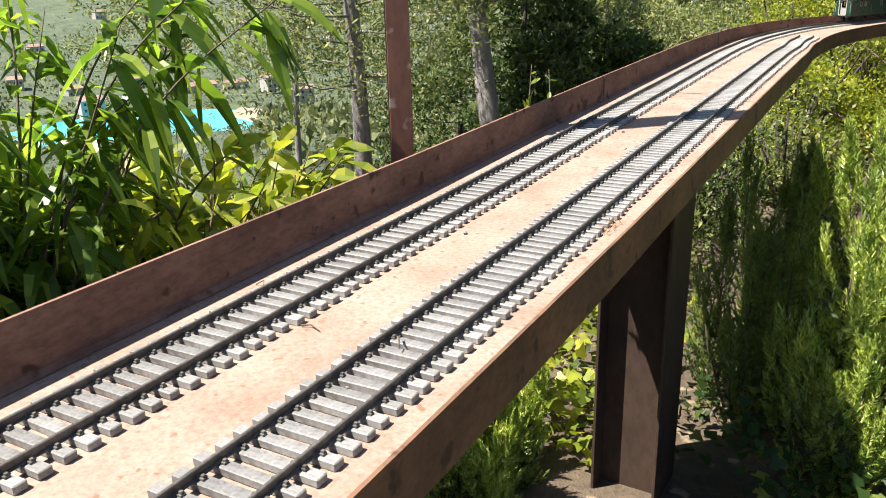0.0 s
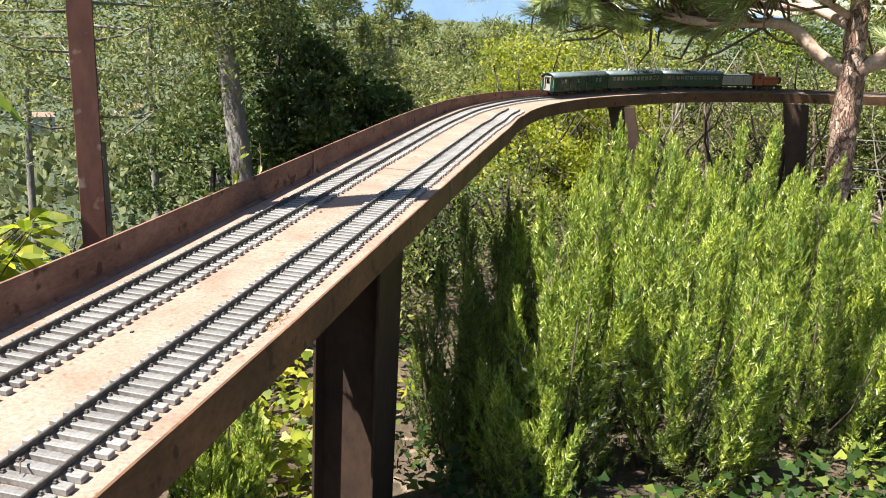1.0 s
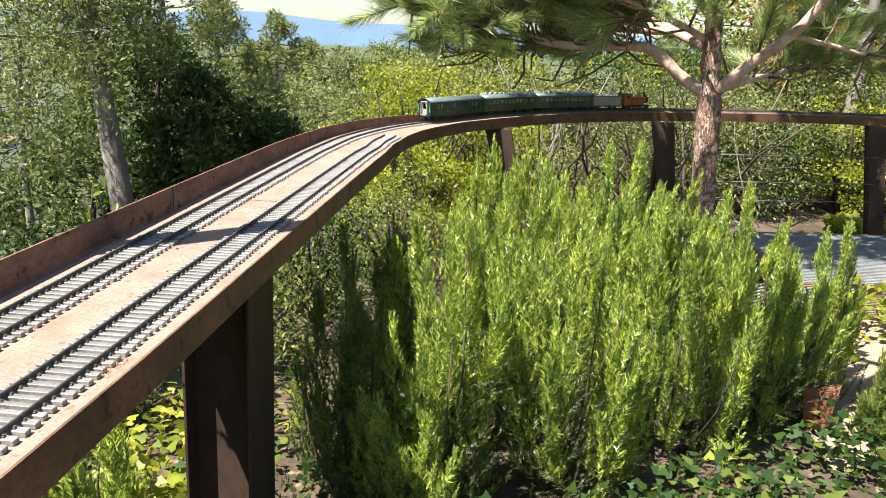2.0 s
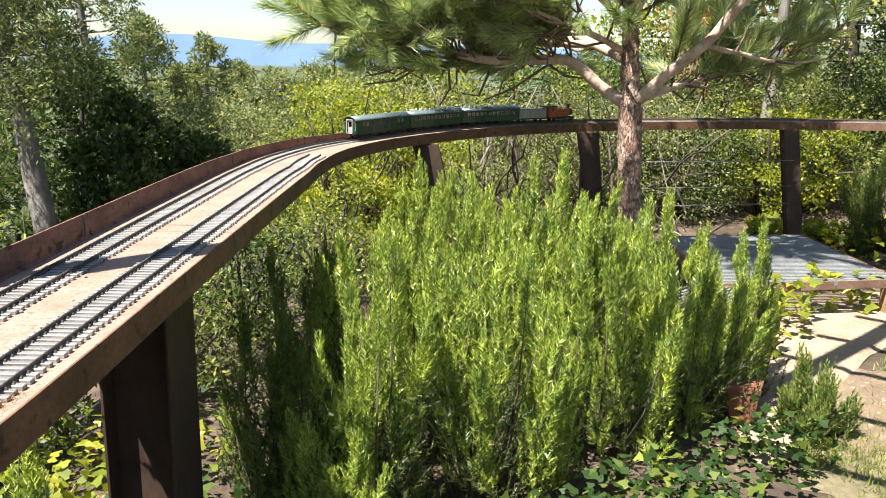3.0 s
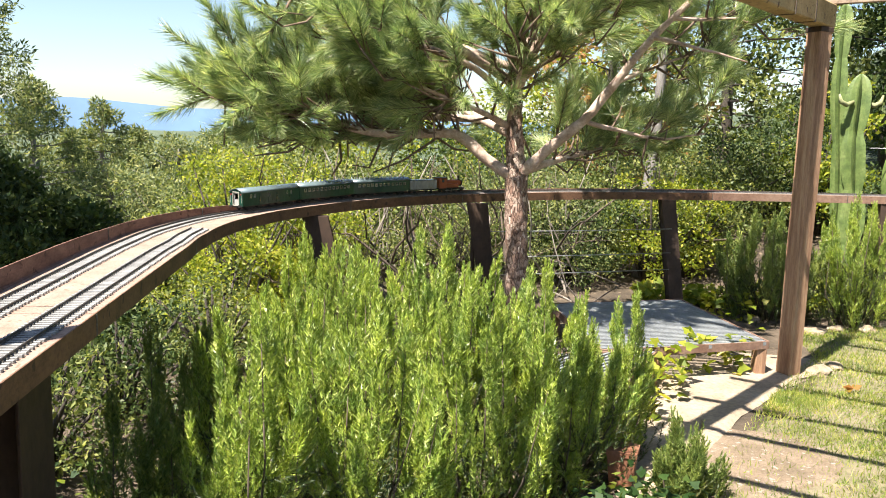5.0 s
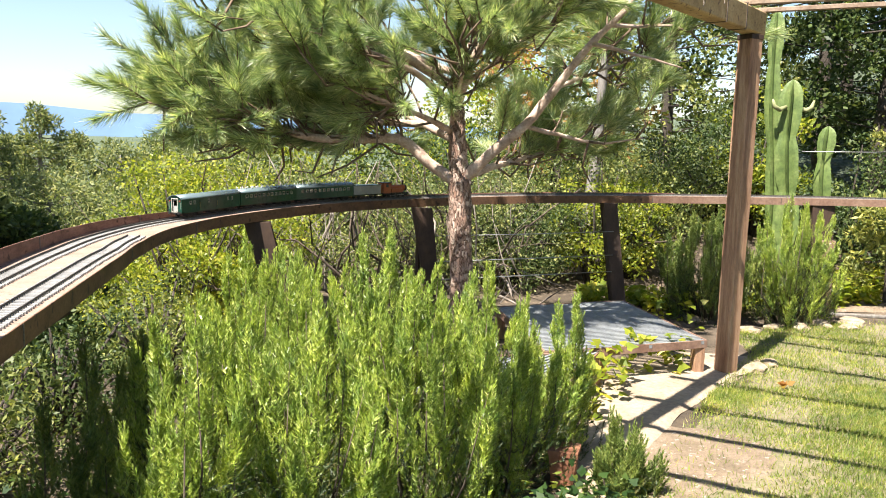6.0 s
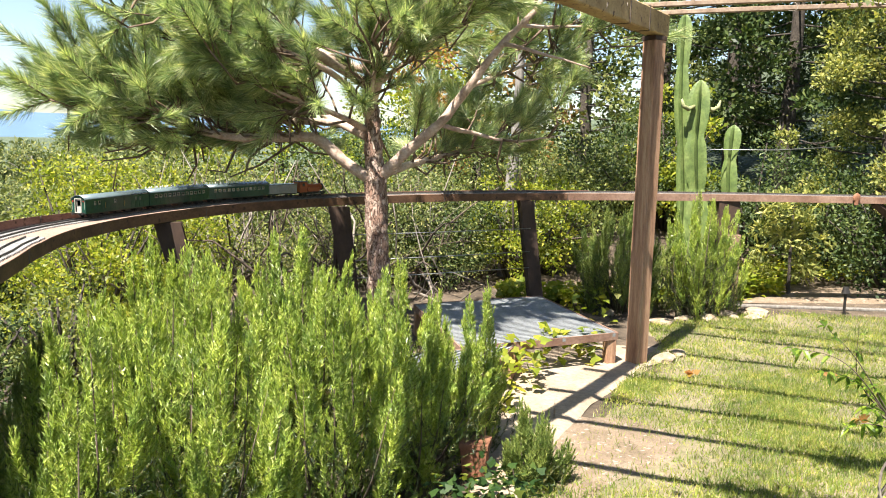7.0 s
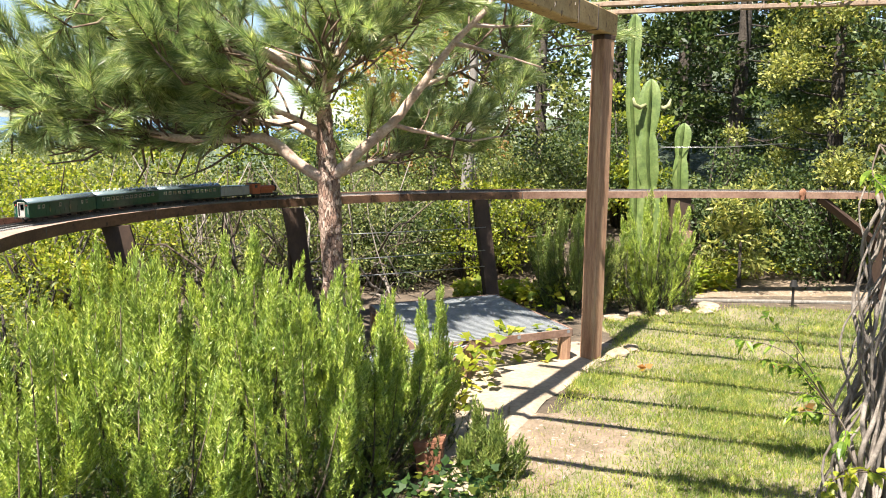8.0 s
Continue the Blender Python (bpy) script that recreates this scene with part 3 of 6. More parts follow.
pillar("bridge_post", (3.075, 6.70, DECK - 0.012), (3.20, 6.62, -0.05), (0.105, 0.09), (0.105, 0.09), 0, M_PILLAR, "reddish steel post at the edge of the grating")
pillar("bridge_post", (5.04, 6.72, DECK - 0.004), (5.06, 6.66, -0.05), (0.20, 0.14), (0.16, 0.13), 0, M_PILLAR, "steel post with a pale casing at the edge of the lawn", 0.74)
pillar("bridge_post", (7.18, 6.38, DECK - 0.004), (7.18, 6.38, 0.0), (0.14, 0.12), (0.14, 0.12), 0, M_PILLAR, "dark steel post behind the vine")
bm = bmesh.new()
rod(bm, (6.45, 6.47, DECK + 0.005), (7.12, 6.40, 0.55), 0.045, 0.045, 4)
part("brace", bm, M_PILLAR, bridge, "dark diagonal brace")
bm = bmesh.new()
bmesh.ops.create_uvsphere(bm, u_segments=14, v_segments=8, radius=0.04, matrix=Matrix.Translation((6.22, 6.43, 1.052)) @ Matrix.Diagonal((1, 0.45, 1.1, 1)))
rod(bm, (6.22, 6.43, 0.985), (6.22, 6.43, 1.03), 0.018, 0.024)
part("bracket", bm, M_CLAY, bridge, "round rusty bracket")

# ---- tracks ----
GAUGE = 0.056
TIE_GAP = 0.0205
END_RIGHT = CORNER + 6


def left_off(i):
    return 0.095 + 0.007 * smooth(i, CORNER - 10, CORNER + 40)


def right_off(i):
    return min(0.277, deck_width(i) - 0.066)


sleeper_mesh = []
for v in range(4):
    bm = bmesh.new()
    box(bm, (0.097, 0.0108 + 0.0005 * v, 0.0075), (0.0008 * (v - 1.5), 0, 0.00375), None, 0.0009)
    for q in bm.verts:
        q.co += Vector((0, 0.0007 * noise.noise(q.co * 60 + Vector((v * 9, 0, 0))), 0.0005 * noise.noise(q.co * 80 + Vector((0, v * 7, 0)))))
    me = bpy.data.meshes.new("sleeper")
    bm.to_mesh(me)
    bm.free()
    me.materials.append(M_SLEEPER)
    sleeper_mesh.append(me)


def clip_verts(bm, m):
    for sx in (-1, 1):
        for k in (-1, 1):
            x = sx * GAUGE / 2 + k * 0.0049
            box(bm, (0.005, 0.0046, 0.002), (x, 0, 0.0083), m)
            box(bm, (0.0026, 0.0026, 0.0022), (x + k * 0.0006, 0.0003, 0.0100), m)


def track(name, label, offset, first, last, plain):
    """Rails on sleepers with their clips; the nearest sleepers are pieces of their own."""
    t = thing(name, (0, 0, 0), label, "railway track", "model railway tracks")
    g = GAUGE / 2
    for s in (-1, 1):
        prof = [(s * g + a, DECK + z) for a, z in ((-0.0030, 0.0077), (0.0030, 0.0077), (0.0030, 0.0085), (0.0008, 0.0094), (0.0008, 0.0124), (0.0016, 0.0130), (0.0016, 0.0150), (0.0010, 0.0156),
                                                 (-0.0010, 0.0156), (-0.0016, 0.0150), (-0.0016, 0.0130), (-0.0008, 0.0124), (-0.0008, 0.0094), (-0.0030, 0.0085))]
        bm = bmesh.new()
        sweep(bm, first, last, prof, 2, offset)
        part("rail", bm, M_RAIL, t)
    step = TIE_GAP / STEP
    count = int((last - first) / step)
    clips, rest = bmesh.new(), bmesh.new()
    rng = random.Random(len(label))
    singles = 0
    for k in range(count):
        i = first + 2 + k * step
        m = Matrix.Translation(at_line(i, offset(int(i)), DECK)) @ Matrix.Rotation(heading(i) + rng.uniform(-0.02, 0.02), 4, "Z")
        y = m.translation.y
        if y > 0.2 and singles < plain:
            shared("sleeper", sleeper_mesh[rng.randrange(4)], t, m)
            singles += 1
            if y < 3.4:
                clip_verts(clips, m)
        else:
            box(rest, (0.097, 0.0112, 0.0075), (0, 0, 0.00375), m)
    tagged(part("rail_clip", clips, M_CLIP, t, "small grey rail clips"), kind="stuff")
    if len(rest.verts):
        tagged(part("far_sleeper", rest, M_SLEEPER, t), kind="stuff")
    else:
        rest.free()
    return t


track("railway_track", "main model railway track with grey wooden sleepers beside the parapet", left_off, 0, LAST, 215)
track("railway_track", "second model railway track with grey wooden sleepers near the deck's edge", right_off, 0, END_RIGHT, 200)

# small litter on the deck
def twig(name, pts, r, label):
    bm = bmesh.new()
    tube(bm, pts, [r * (1 - 0.6 * k / (len(pts) - 1)) for k in range(len(pts))], 5)
    return tagged(part(name, bm, M_TWIG), label, "twig")


twig("dry_twig", [(-0.253, 0.735, 1.002), (-0.243, 0.739, 1.003), (-0.228, 0.733, 1.002)], 0.0012, "short dry twig lying on the rusty deck")
twig("dry_twig", [(-0.372, 0.80, 1.001), (-0.362, 0.803, 1.007), (-0.357, 0.795, 1.001)], 0.0008, "thin curled stalk lying on the rusty deck")
twig("dry_twig", [(-0.137, 0.74, 1.013), (-0.131, 0.728, 1.018), (-0.125, 0.72, 1.012)], 0.0013, "pale twig lying across two sleepers")
_rng = np.random.default_rng(4)
_b = np.stack([_rng.uniform(-0.10, -0.075, 60), _rng.uniform(1.13, 1.2, 60), np.full(60, 1.002)], 1)
tagged(faces_mesh("dry_grass_tuft", needles(_rng, _b, _rng.normal(size=(60, 3)) * (1, 1, 0.5) + (0, 0, 0.6), _rng.uniform(0.01, 0.025, 60), 0.0008), 3, L_DRY), "wisps of dry grass caught beside the rail", "dry grass", kind="stuff")
for _k in range(14):
    _i = _rng.uniform(20, 130)
    bm = bmesh.new()
    bmesh.ops.create_icosphere(bm, subdivisions=1, radius=_rng.uniform(0.002, 0.0045), matrix=Matrix.Translation(at_line(_i, _rng.uniform(0.1, 0.31), DECK + 0.012 if _k % 3 == 0 else DECK + 0.002)) @ Matrix.Diagonal((1, 1.3, 0.6, 1)))
    tagged(part("small_stone", bm, M_SLEEPER), "tiny grey stone lying on the deck", "stone", "stones on the deck")

# steel post behind the parapet
ipost = thing("steel_post", (-0.645, 1.525, 0.2), "tall reddish steel H-beam post with pale streaks behind the parapet", "post", rz=36.0)
for y, sz in ((-0.0425, (0.044, 0.006, 2.5)), (0.0425, (0.044, 0.006, 2.5)), (0.0, (0.006, 0.079, 2.5))):
    bm = bmesh.new()
    box(bm, sz, (0, y, 1.25), None, 0.0008)
    # web and back flange use darker steel, the post's shaded side put into colour
    part("web" if y == 0 else "flange", bm, M_IPOST if y < 0 else M_PILLAR, ipost)

# ---- the model train ----
RAILTOP = DECK + 0.0156
REAR = 272.5      # the train stands on the bend, past the end of the second track


def car_pose(start, length):
    """The pose of a car that stands on the main track, its tail at arc position start (metres past REAR)."""
    i0, i1 = REAR + start / STEP, REAR + (start + length) / STEP
    a, b = at_line(i0, left_off(int(i0))), at_line(i1, left_off(int(i1)))
    d = b - a
    mid = (a + b) / 2
    return Matrix.Translation((mid.x, mid.y, RAILTOP + mid.z)) @ Matrix.Rotation(math.atan2(d.y, d.x) - math.pi / 2, 4, "Z") @ Matrix.Rotation(math.atan2(d.z, d.to_2d().length), 4, "X")


def wheelset(parent, y, gauge=GAUGE, r=0.0125):
    for s in (-1, 1):
        bm = bmesh.new()
        rod(bm, (s * gauge / 2 - 0.0022, y, r), (s * gauge / 2 + 0.0022, y, r), r, r, 16)
        rod(bm, (s * gauge / 2 - s * 0.003, y, r), (s * gauge / 2 - s * 0.0022, y, r), r + 0.0018, r + 0.0018, 16)
        part("wheel", bm, M_BLACK, parent)
    bm = bmesh.new()
    rod(bm, (-gauge / 2, y, r), (gauge / 2, y, r), 0.002, 0.002, 6)
    part("axle", bm, M_BLACK, parent)


def bogie(parent, y):
    bm = bmesh.new()
    for s in (-1, 1):
        box(bm, (0.004, 0.072, 0.009), (s * 0.034, y, 0.013), None, 0.001)
        for k in (-1, 1):
            box(bm, (0.007, 0.011, 0.011), (s * 0.036, y + k * 0.024, 0.0125), None, 0.001)
        box(bm, (0.006, 0.016, 0.007), (s * 0.036, y, 0.009), None, 0.001)
    box(bm, (0.066, 0.012, 0.006), (0, y, 0.017))
    part("bogie_frame", bm, M_BLACK, parent)
    for k in (-1, 1):
        wheelset(parent, y + k * 0.024)


COACH_W, COACH_L, FLOOR, EAVE = 0.084, 0.546, 0.026, 0.100


def coach_side(parent, s, length, panes, doors):
    """One side wall with openings cut through, glazed panes, cream frames and doors."""
    x = s * COACH_W / 2
    edges = sorted([(y - w / 2, y + w / 2) for y, w in panes])
    z0, z1 = 0.067, 0.087
    bm = bmesh.new()

    def slab(y0, y1, a, b):
        if y1 - y0 > 0.0004:
            box(bm, (0.002, y1 - y0, b - a), (x, (y0 + y1) / 2, (a + b) / 2))
    slab(-length / 2, length / 2, FLOOR, z0)
    slab(-length / 2, length / 2, z1, EAVE)
    last = -length / 2
    for a, b in edges:
        slab(last, a, z0, z1)
        last = b
    slab(last, length / 2, z0, z1)
    for z in (0.0625, 0.032):
        box(bm, (0.0012, length, 0.0016), (x + s * 0.0014, 0, z))
    for k in range(15):
        box(bm, (0.0009, 0.0012, 0.03), (x + s * 0.0013, -length / 2 + (k + 0.5) * length / 15, 0.046))
    part("side_wall", bm, M_GREEN, parent)
    for y, w in panes:
        bm = bmesh.new()
        for dy in (-1, 1):
            box(bm, (0.0016, 0.0015, z1 - z0), (x + s * 0.0014, y + dy * (w / 2 - 0.0008), (z0 + z1) / 2))
        for z in (z0 + 0.0008, z1 - 0.0008, z0 + 0.006):
            box(bm, (0.0016, w, 0.0015), (x + s * 0.0014, y, z))
        fr = part("window_frame", bm, M_CREAM, parent)
        bm = bmesh.new()
        box(bm, (0.0008, w - 0.002, z1 - z0 - 0.002), (x - s * 0.0004, y, (z0 + z1) / 2))
        part("pane", bm, M_GLASS, fr)
    for y, w in doors:
        bm = bmesh.new()
        box(bm, (0.0016, w, 0.062), (x + s * 0.0019, y, 0.060), None, 0.0005)
        box(bm, (0.0022, w * 0.55, 0.02), (x + s * 0.0021, y, 0.076))
        d = part("door", bm, M_GREEN, parent)
        bm = bmesh.new()
        rod(bm, (x + s * 0.0045, y - w * 0.45, 0.045), (x + s * 0.0045, y - w * 0.45, 0.075), 0.0009, 0.0009, 5)
        part("door_handle", bm, M_BRASS, d)


def coach(start, label, panes, doors, vents):
    c = thing("railway_coach", (0, 0, 0), label, "railway coach", "cars of the model train")
    L = COACH_L
    for s in (-1, 1):
        coach_side(c, s, L, panes, doors)
    bm = bmesh.new()
    box(bm, (COACH_W - 0.006, L - 0.01, 0.006), (0, 0, FLOOR + 0.001))
    for y in (-0.09, 0.02, 0.1):
        box(bm, (0.05, 0.045, 0.016), (0, y, FLOOR - 0.01), None, 0.001)
    for s in (-1, 1):
        box(bm, (0.003, L * 0.9, 0.006), (s * 0.037, 0, FLOOR - 0.002))
    part("underframe", bm, M_BLACK, c)
    # seats seen through the windows
    for k in range(9):
        bm = bmesh.new()
        box(bm, (0.06, 0.012, 0.035), (0, -L / 2 + 0.04 + k * (L - 0.08) / 8, 0.047), None, 0.002)
        part("seat", bm, M_SEAT, c)
    # arched roof
    bm = bmesh.new()
    n = 14
    prof = [(-0.046 + 0.092 * k / n, EAVE + 0.022 * math.sin(math.pi * k / n) ** 0.75) for k in range(n + 1)]
    prof += [(p[0] * 0.96, p[1] - 0.002) for p in prof[::-1]]
    rings = [[bm.verts.new((x, y, z)) for x, z in prof] for y in (-L / 2 - 0.008, L / 2 + 0.008)]
    m = len(prof)
    for k in range(m):
        f = bm.faces.new((rings[0][k], rings[0][(k + 1) % m], rings[1][(k + 1) % m], rings[1][k]))
        f.smooth = True
    for r in rings:
        for k in range(n):
            bm.faces.new((r[k], r[k + 1], r[m - 2 - k], r[m - 1 - k]))
    bmesh.ops.recalc_face_normals(bm, faces=bm.faces)
    part("roof", bm, M_ROOF, c)
    for k in range(vents):
        for s in (-1, 1):
            bm = bmesh.new()
            y = -L / 2 + 0.035 + k * (L - 0.07) / max(1, vents - 1)
            rod(bm, (s * 0.014, y, EAVE + 0.016), (s * 0.014, y, EAVE + 0.027), 0.0035, 0.0035, 8)
            rod(bm, (s * 0.014, y, EAVE + 0.027), (s * 0.014, y, EAVE + 0.031), 0.0052, 0.003, 8)
            part("roof_vent", bm, M_VENT, c)
    for e in (-1, 1):
        y = e * L / 2
        bm = bmesh.new()
        # end wall with the gangway opening
        for s in (-1, 1):
            box(bm, (0.024, 0.0022, EAVE - FLOOR + 0.008), (s * 0.030, y, (EAVE + FLOOR) / 2 + 0.004))
        box(bm, (0.05, 0.0022, 0.014), (0, y, EAVE + 0.008))
        part("end_wall", bm, M_GREEN, c)
        bm = bmesh.new()
        for s in (-1, 1):
            box(bm, (0.0035, 0.005, 0.072), (s * 0.0185, y + e * 0.003, 0.066), None, 0.0008)
        box(bm, (0.0405, 0.005, 0.0035), (0, y + e * 0.003, 0.1025), None, 0.0008)
        box(bm, (0.0405, 0.005, 0.0035), (0, y + e * 0.003, 0.0305), None, 0.0008)
        part("gangway_frame", bm, M_CREAM, c, "pale gangway frame")
        bm = bmesh.new()
        box(bm, (0.031, 0.0012, 0.030), (0, y - e * 0.004, 0.048))
        box(bm, (0.031, 0.0012, 0.008), (0, y - e * 0.004, 0.097))
        for s in (-1, 1):
            box(bm, (0.005, 0.0012, 0.034), (s * 0.013, y - e * 0.004, 0.078))
        part("end_door", bm, M_GREYVAN, c, "grey door with a window")
        bm = bmesh.new()
        for s in (-1, 1):
            rod(bm, (s * 0.029, y, 0.027), (s * 0.029, y + e * 0.012, 0.027), 0.0035, 0.0025, 8)
            rod(bm, (s * 0.029, y + e * 0.012, 0.027), (s * 0.029, y + e * 0.0135, 0.027), 0.008, 0.008, 14)
        box(bm, (0.08, 0.004, 0.009), (0, y, 0.027))
        rod(bm, (0, y, 0.024), (0, y + e * 0.014, 0.02), 0.003, 0.002, 6)
        rod(bm, (0.006, y + e * 0.006, 0.03), (0.008, y + e * 0.008, 0.006), 0.0018, 0.0012, 6)
        part("buffer_beam", bm, M_BLACK, c)
        for s in (-1, 1):
            bm = bmesh.new()
            rod(bm, (s * 0.0375, y + e * 0.002, 0.045), (s * 0.0375, y + e * 0.002, 0.085), 0.001, 0.001, 5)
            part("grab_rail", bm, M_CREAM, c)
            bm = bmesh.new()
            rod(bm, (s * 0.031, y + e * 0.001, 0.09), (s * 0.031, y + e * 0.005, 0.09), 0.0035, 0.0035, 10)
            part("tail_lamp", bm, M_RED, c)
    for y in (-0.19, 0.19):
        bogie(c, y)
    c.matrix_basis = car_pose(start, L)
    return c


even = [(-0.218 + k * 0.0396, 0.022) for k in range(12)]
coach(0.0, "green baggage coach with a grey roof, last in the model train", [(-0.2, 0.014), (-0.165, 0.014), (-0.035, 0.016), (0.15, 0.012), (0.19, 0.012)], [(-0.105, 0.034), (0.06, 0.042)], 0)
coach(0.572, "green passenger coach with a row of white roof vents", even, [], 11)
coach(1.144, "green passenger coach with cream window frames and white roof vents", even, [], 11)

wagon = thing("goods_wagon", (0, 0, 0), "pale grey box wagon behind the locomotive", "railway wagon", "cars of the model train")
bm = bmesh.new()
box(bm, (0.078, 0.256, 0.062), (0, 0, 0.062), None, 0.002)
part("body", bm, M_GREYVAN, wagon)
for k in range(11):
    for s in (-1, 1):
        bm = bmesh.new()
        box(bm, (0.002, 0.004, 0.058), (s * 0.040, -0.12 + k * 0.024, 0.062))
        part("rib", bm, M_GREYVAN, wagon)
bm = bmesh.new()
box(bm, (0.084, 0.264, 0.005), (0, 0, 0.0955), None, 0.002)
part("roof", bm, M_ROOF, wagon)
for s in (-1, 1):
    bm = bmesh.new()
    box(bm, (0.003, 0.06, 0.05), (s * 0.0425, 0, 0.06), None, 0.0008)
    part("sliding_door", bm, M_GREYVAN, wagon)
bm = bmesh.new()
box(bm, (0.07, 0.256, 0.008), (0, 0, 0.026))
part("underframe", bm, M_BLACK, wagon)
for y in (-0.08, 0.08):
    wheelset(wagon, y)
wagon.matrix_basis = car_pose(1.716, 0.26)

loco = thing("steam_locomotive", (0, 0, 0), "orange-red model steam locomotive with a black chimney", "locomotive", "cars of the model train")
bm = bmesh.new()
box(bm, (0.074, 0.07, 0.075), (0, -0.075, 0.068), None, 0.003)
part("cab", bm, M_ORANGE, loco)
bm = bmesh.new()
box(bm, (0.082, 0.084, 0.005), (0, -0.075, 0.108), None, 0.002)
part("cab_roof", bm, M_BLACK, loco)
for s in (-1, 1):
    bm = bmesh.new()
    box(bm, (0.003, 0.022, 0.022), (s * 0.0375, -0.075, 0.086), None, 0.0008)
    part("cab_window", bm, M_DARKWIN, loco)
bm = bmesh.new()
rod(bm, (0, -0.04, 0.067), (0, 0.105, 0.067), 0.024, 0.024, 20)
part("boiler", bm, M_ORANGE, loco)
bm = bmesh.new()
rod(bm, (0, 0.105, 0.067), (0, 0.122, 0.067), 0.0255, 0.0245, 20)
part("smokebox", bm, M_BLACK, loco)
bm = bmesh.new()
rod(bm, (0, 0.1, 0.088), (0, 0.1, 0.115), 0.007, 0.008, 12)
rod(bm, (0, 0.1, 0.115), (0, 0.1, 0.122), 0.011, 0.009, 12)
part("chimney", bm, M_BLACK, loco)
for y, r in ((0.03, 0.009), (-0.01, 0.007)):
    bm = bmesh.new()
    rod(bm, (0, y, 0.088), (0, y, 0.098), r, r, 12)
    bmesh.ops.create_uvsphere(bm, u_segments=12, v_segments=6, radius=r, matrix=Matrix.Translation((0, y, 0.098)))
    part("dome", bm, M_BRASS, loco)
for s in (-1, 1):
    bm = bmesh.new()
    box(bm, (0.014, 0.11, 0.03), (s * 0.03, 0.02, 0.05), None, 0.002)
    part("side_tank", bm, M_ORANGE, loco)
    bm = bmesh.new()
    box(bm, (0.012, 0.03, 0.014), (s * 0.036, 0.1, 0.018), None, 0.002)
    part("cylinder", bm, M_BLACK, loco)
    bm = bmesh.new()
    rod(bm, (s * 0.036, 0.085, 0.018), (s * 0.036, -0.05, 0.015), 0.0018, 0.0018, 6)
    part("side_rod", bm, M_WIRE, loco)
bm = bmesh.new()
box(bm, (0.068, 0.235, 0.009), (0, 0.005, 0.030))
box(bm, (0.076, 0.005, 0.014), (0, 0.124, 0.026))
part("frame", bm, M_BLACK, loco)
for y in (-0.055, -0.01, 0.035):
    wheelset(loco, y, GAUGE, 0.017)
wheelset(loco, 0.085, GAUGE, 0.01)
loco.matrix_basis = car_pose(2.0, 0.24)

# ---- grating platform, railing, pergola ----
def grating(name, outline, z, label, along):
    """A panel of parallel flat bars in a frame; the outline runs round it in order."""
    g = thing(name, (0, 0, 0), label, "metal grating", "grating platform")
    p = [Vector((x, y)) for x, y in outline]
    bm = bmesh.new()
    for a, b in zip(p, p[1:] + p[:1]):
        d = b - a
        m = Matrix.Translation(((a.x + b.x) / 2, (a.y + b.y) / 2, z - 0.022)) @ Matrix.Rotation(math.atan2(d.y, d.x), 4, "Z")
        box(bm, (d.length, 0.012, 0.05), (0, 0, 0), m)
    part("edge_frame", bm, M_FASCIA_PALE, g, "rusty edge frame")
    u = Vector(along).normalized()
    v = Vector((-u.y, u.x))
    lo = min(q.dot(v) for q in p)
    hi = max(q.dot(v) for q in p)
    k = 0
    w = lo + 0.012
    cross = []
    while w < hi - 0.01:
        hits = []
        for a, b in zip(p, p[1:] + p[:1]):
            da, db = a.dot(v) - w, b.dot(v) - w
            if da * db < 0:
                hits.append((a + (b - a) * (da / (da - db))).dot(u))
        if len(hits) >= 2:
            hits.sort()
            s0, s1 = hits[0] + 0.006, hits[-1] - 0.006
            c = u * (s0 + s1) / 2 + v * w
            bm = bmesh.new()
            box(bm, (s1 - s0, 0.017, 0.022), (0, 0, 0), Matrix.Translation((c.x, c.y, z - 0.011)) @ Matrix.Rotation(math.atan2(u.y, u.x), 4, "Z"))
            part("bar", bm, M_GRATE, g)
        w += 0.034
        k += 1
    for q in p:
        bm = bmesh.new()
        c = p[0] * 0
        for r in p:
            c = c + r / len(p)
        e = q + (c - q).normalized() * 0.05
        box(bm, (0.07, 0.07, z - 0.045), (e.x, e.y, (z - 0.045) / 2), None, 0.004)
        part("leg", bm, M_TIMBER, g, "stub of weathered timber")
    return g


grating("steel_grating", [(3.15, 4.94), (3.07, 6.23), (1.97, 6.02), (2.0, 4.72), (2.38, 4.78)], 0.235, "grey galvanised steel grating raised on timber stubs, dappled with shade", (1.0, 0.12))
grating("steel_grating", [(2.36, 4.76), (2.15, 4.42), (1.2, 3.72), (0.95, 4.62), (1.98, 4.70)], 0.225, "grey galvanised steel grating half hidden by rosemary", (0.75, 0.66))

fence = thing("wire_railing", (3.08, 6.55, 0), "three thin steel wires strung to the bridge post", "railing")
for z in (0.42, 0.56, 0.76):
    bm = bmesh.new()
    tube(bm, [(0, 0, z), (-0.8, -0.14, z - 0.012), (-1.7, -0.4, z - 0.005)], [0.004] * 3, 5)
    part("wire", bm, M_WIRE, fence)
bm = bmesh.new()
rod(bm, (-1.7, -0.4, -0.1), (-1.7, -0.4, 0.8), 0.018, 0.018, 8)
part("stake", bm, M_PILLAR, fence)

pergola = thing("pergola", (3.308, 4.962, 0.0), "weathered timber pergola with square post, thick beam and battens", "pergola")


def turned(ob, x, y, z, rz):
    ob.matrix_basis = pose(x, y, z, 0, 0, rz)
    return ob


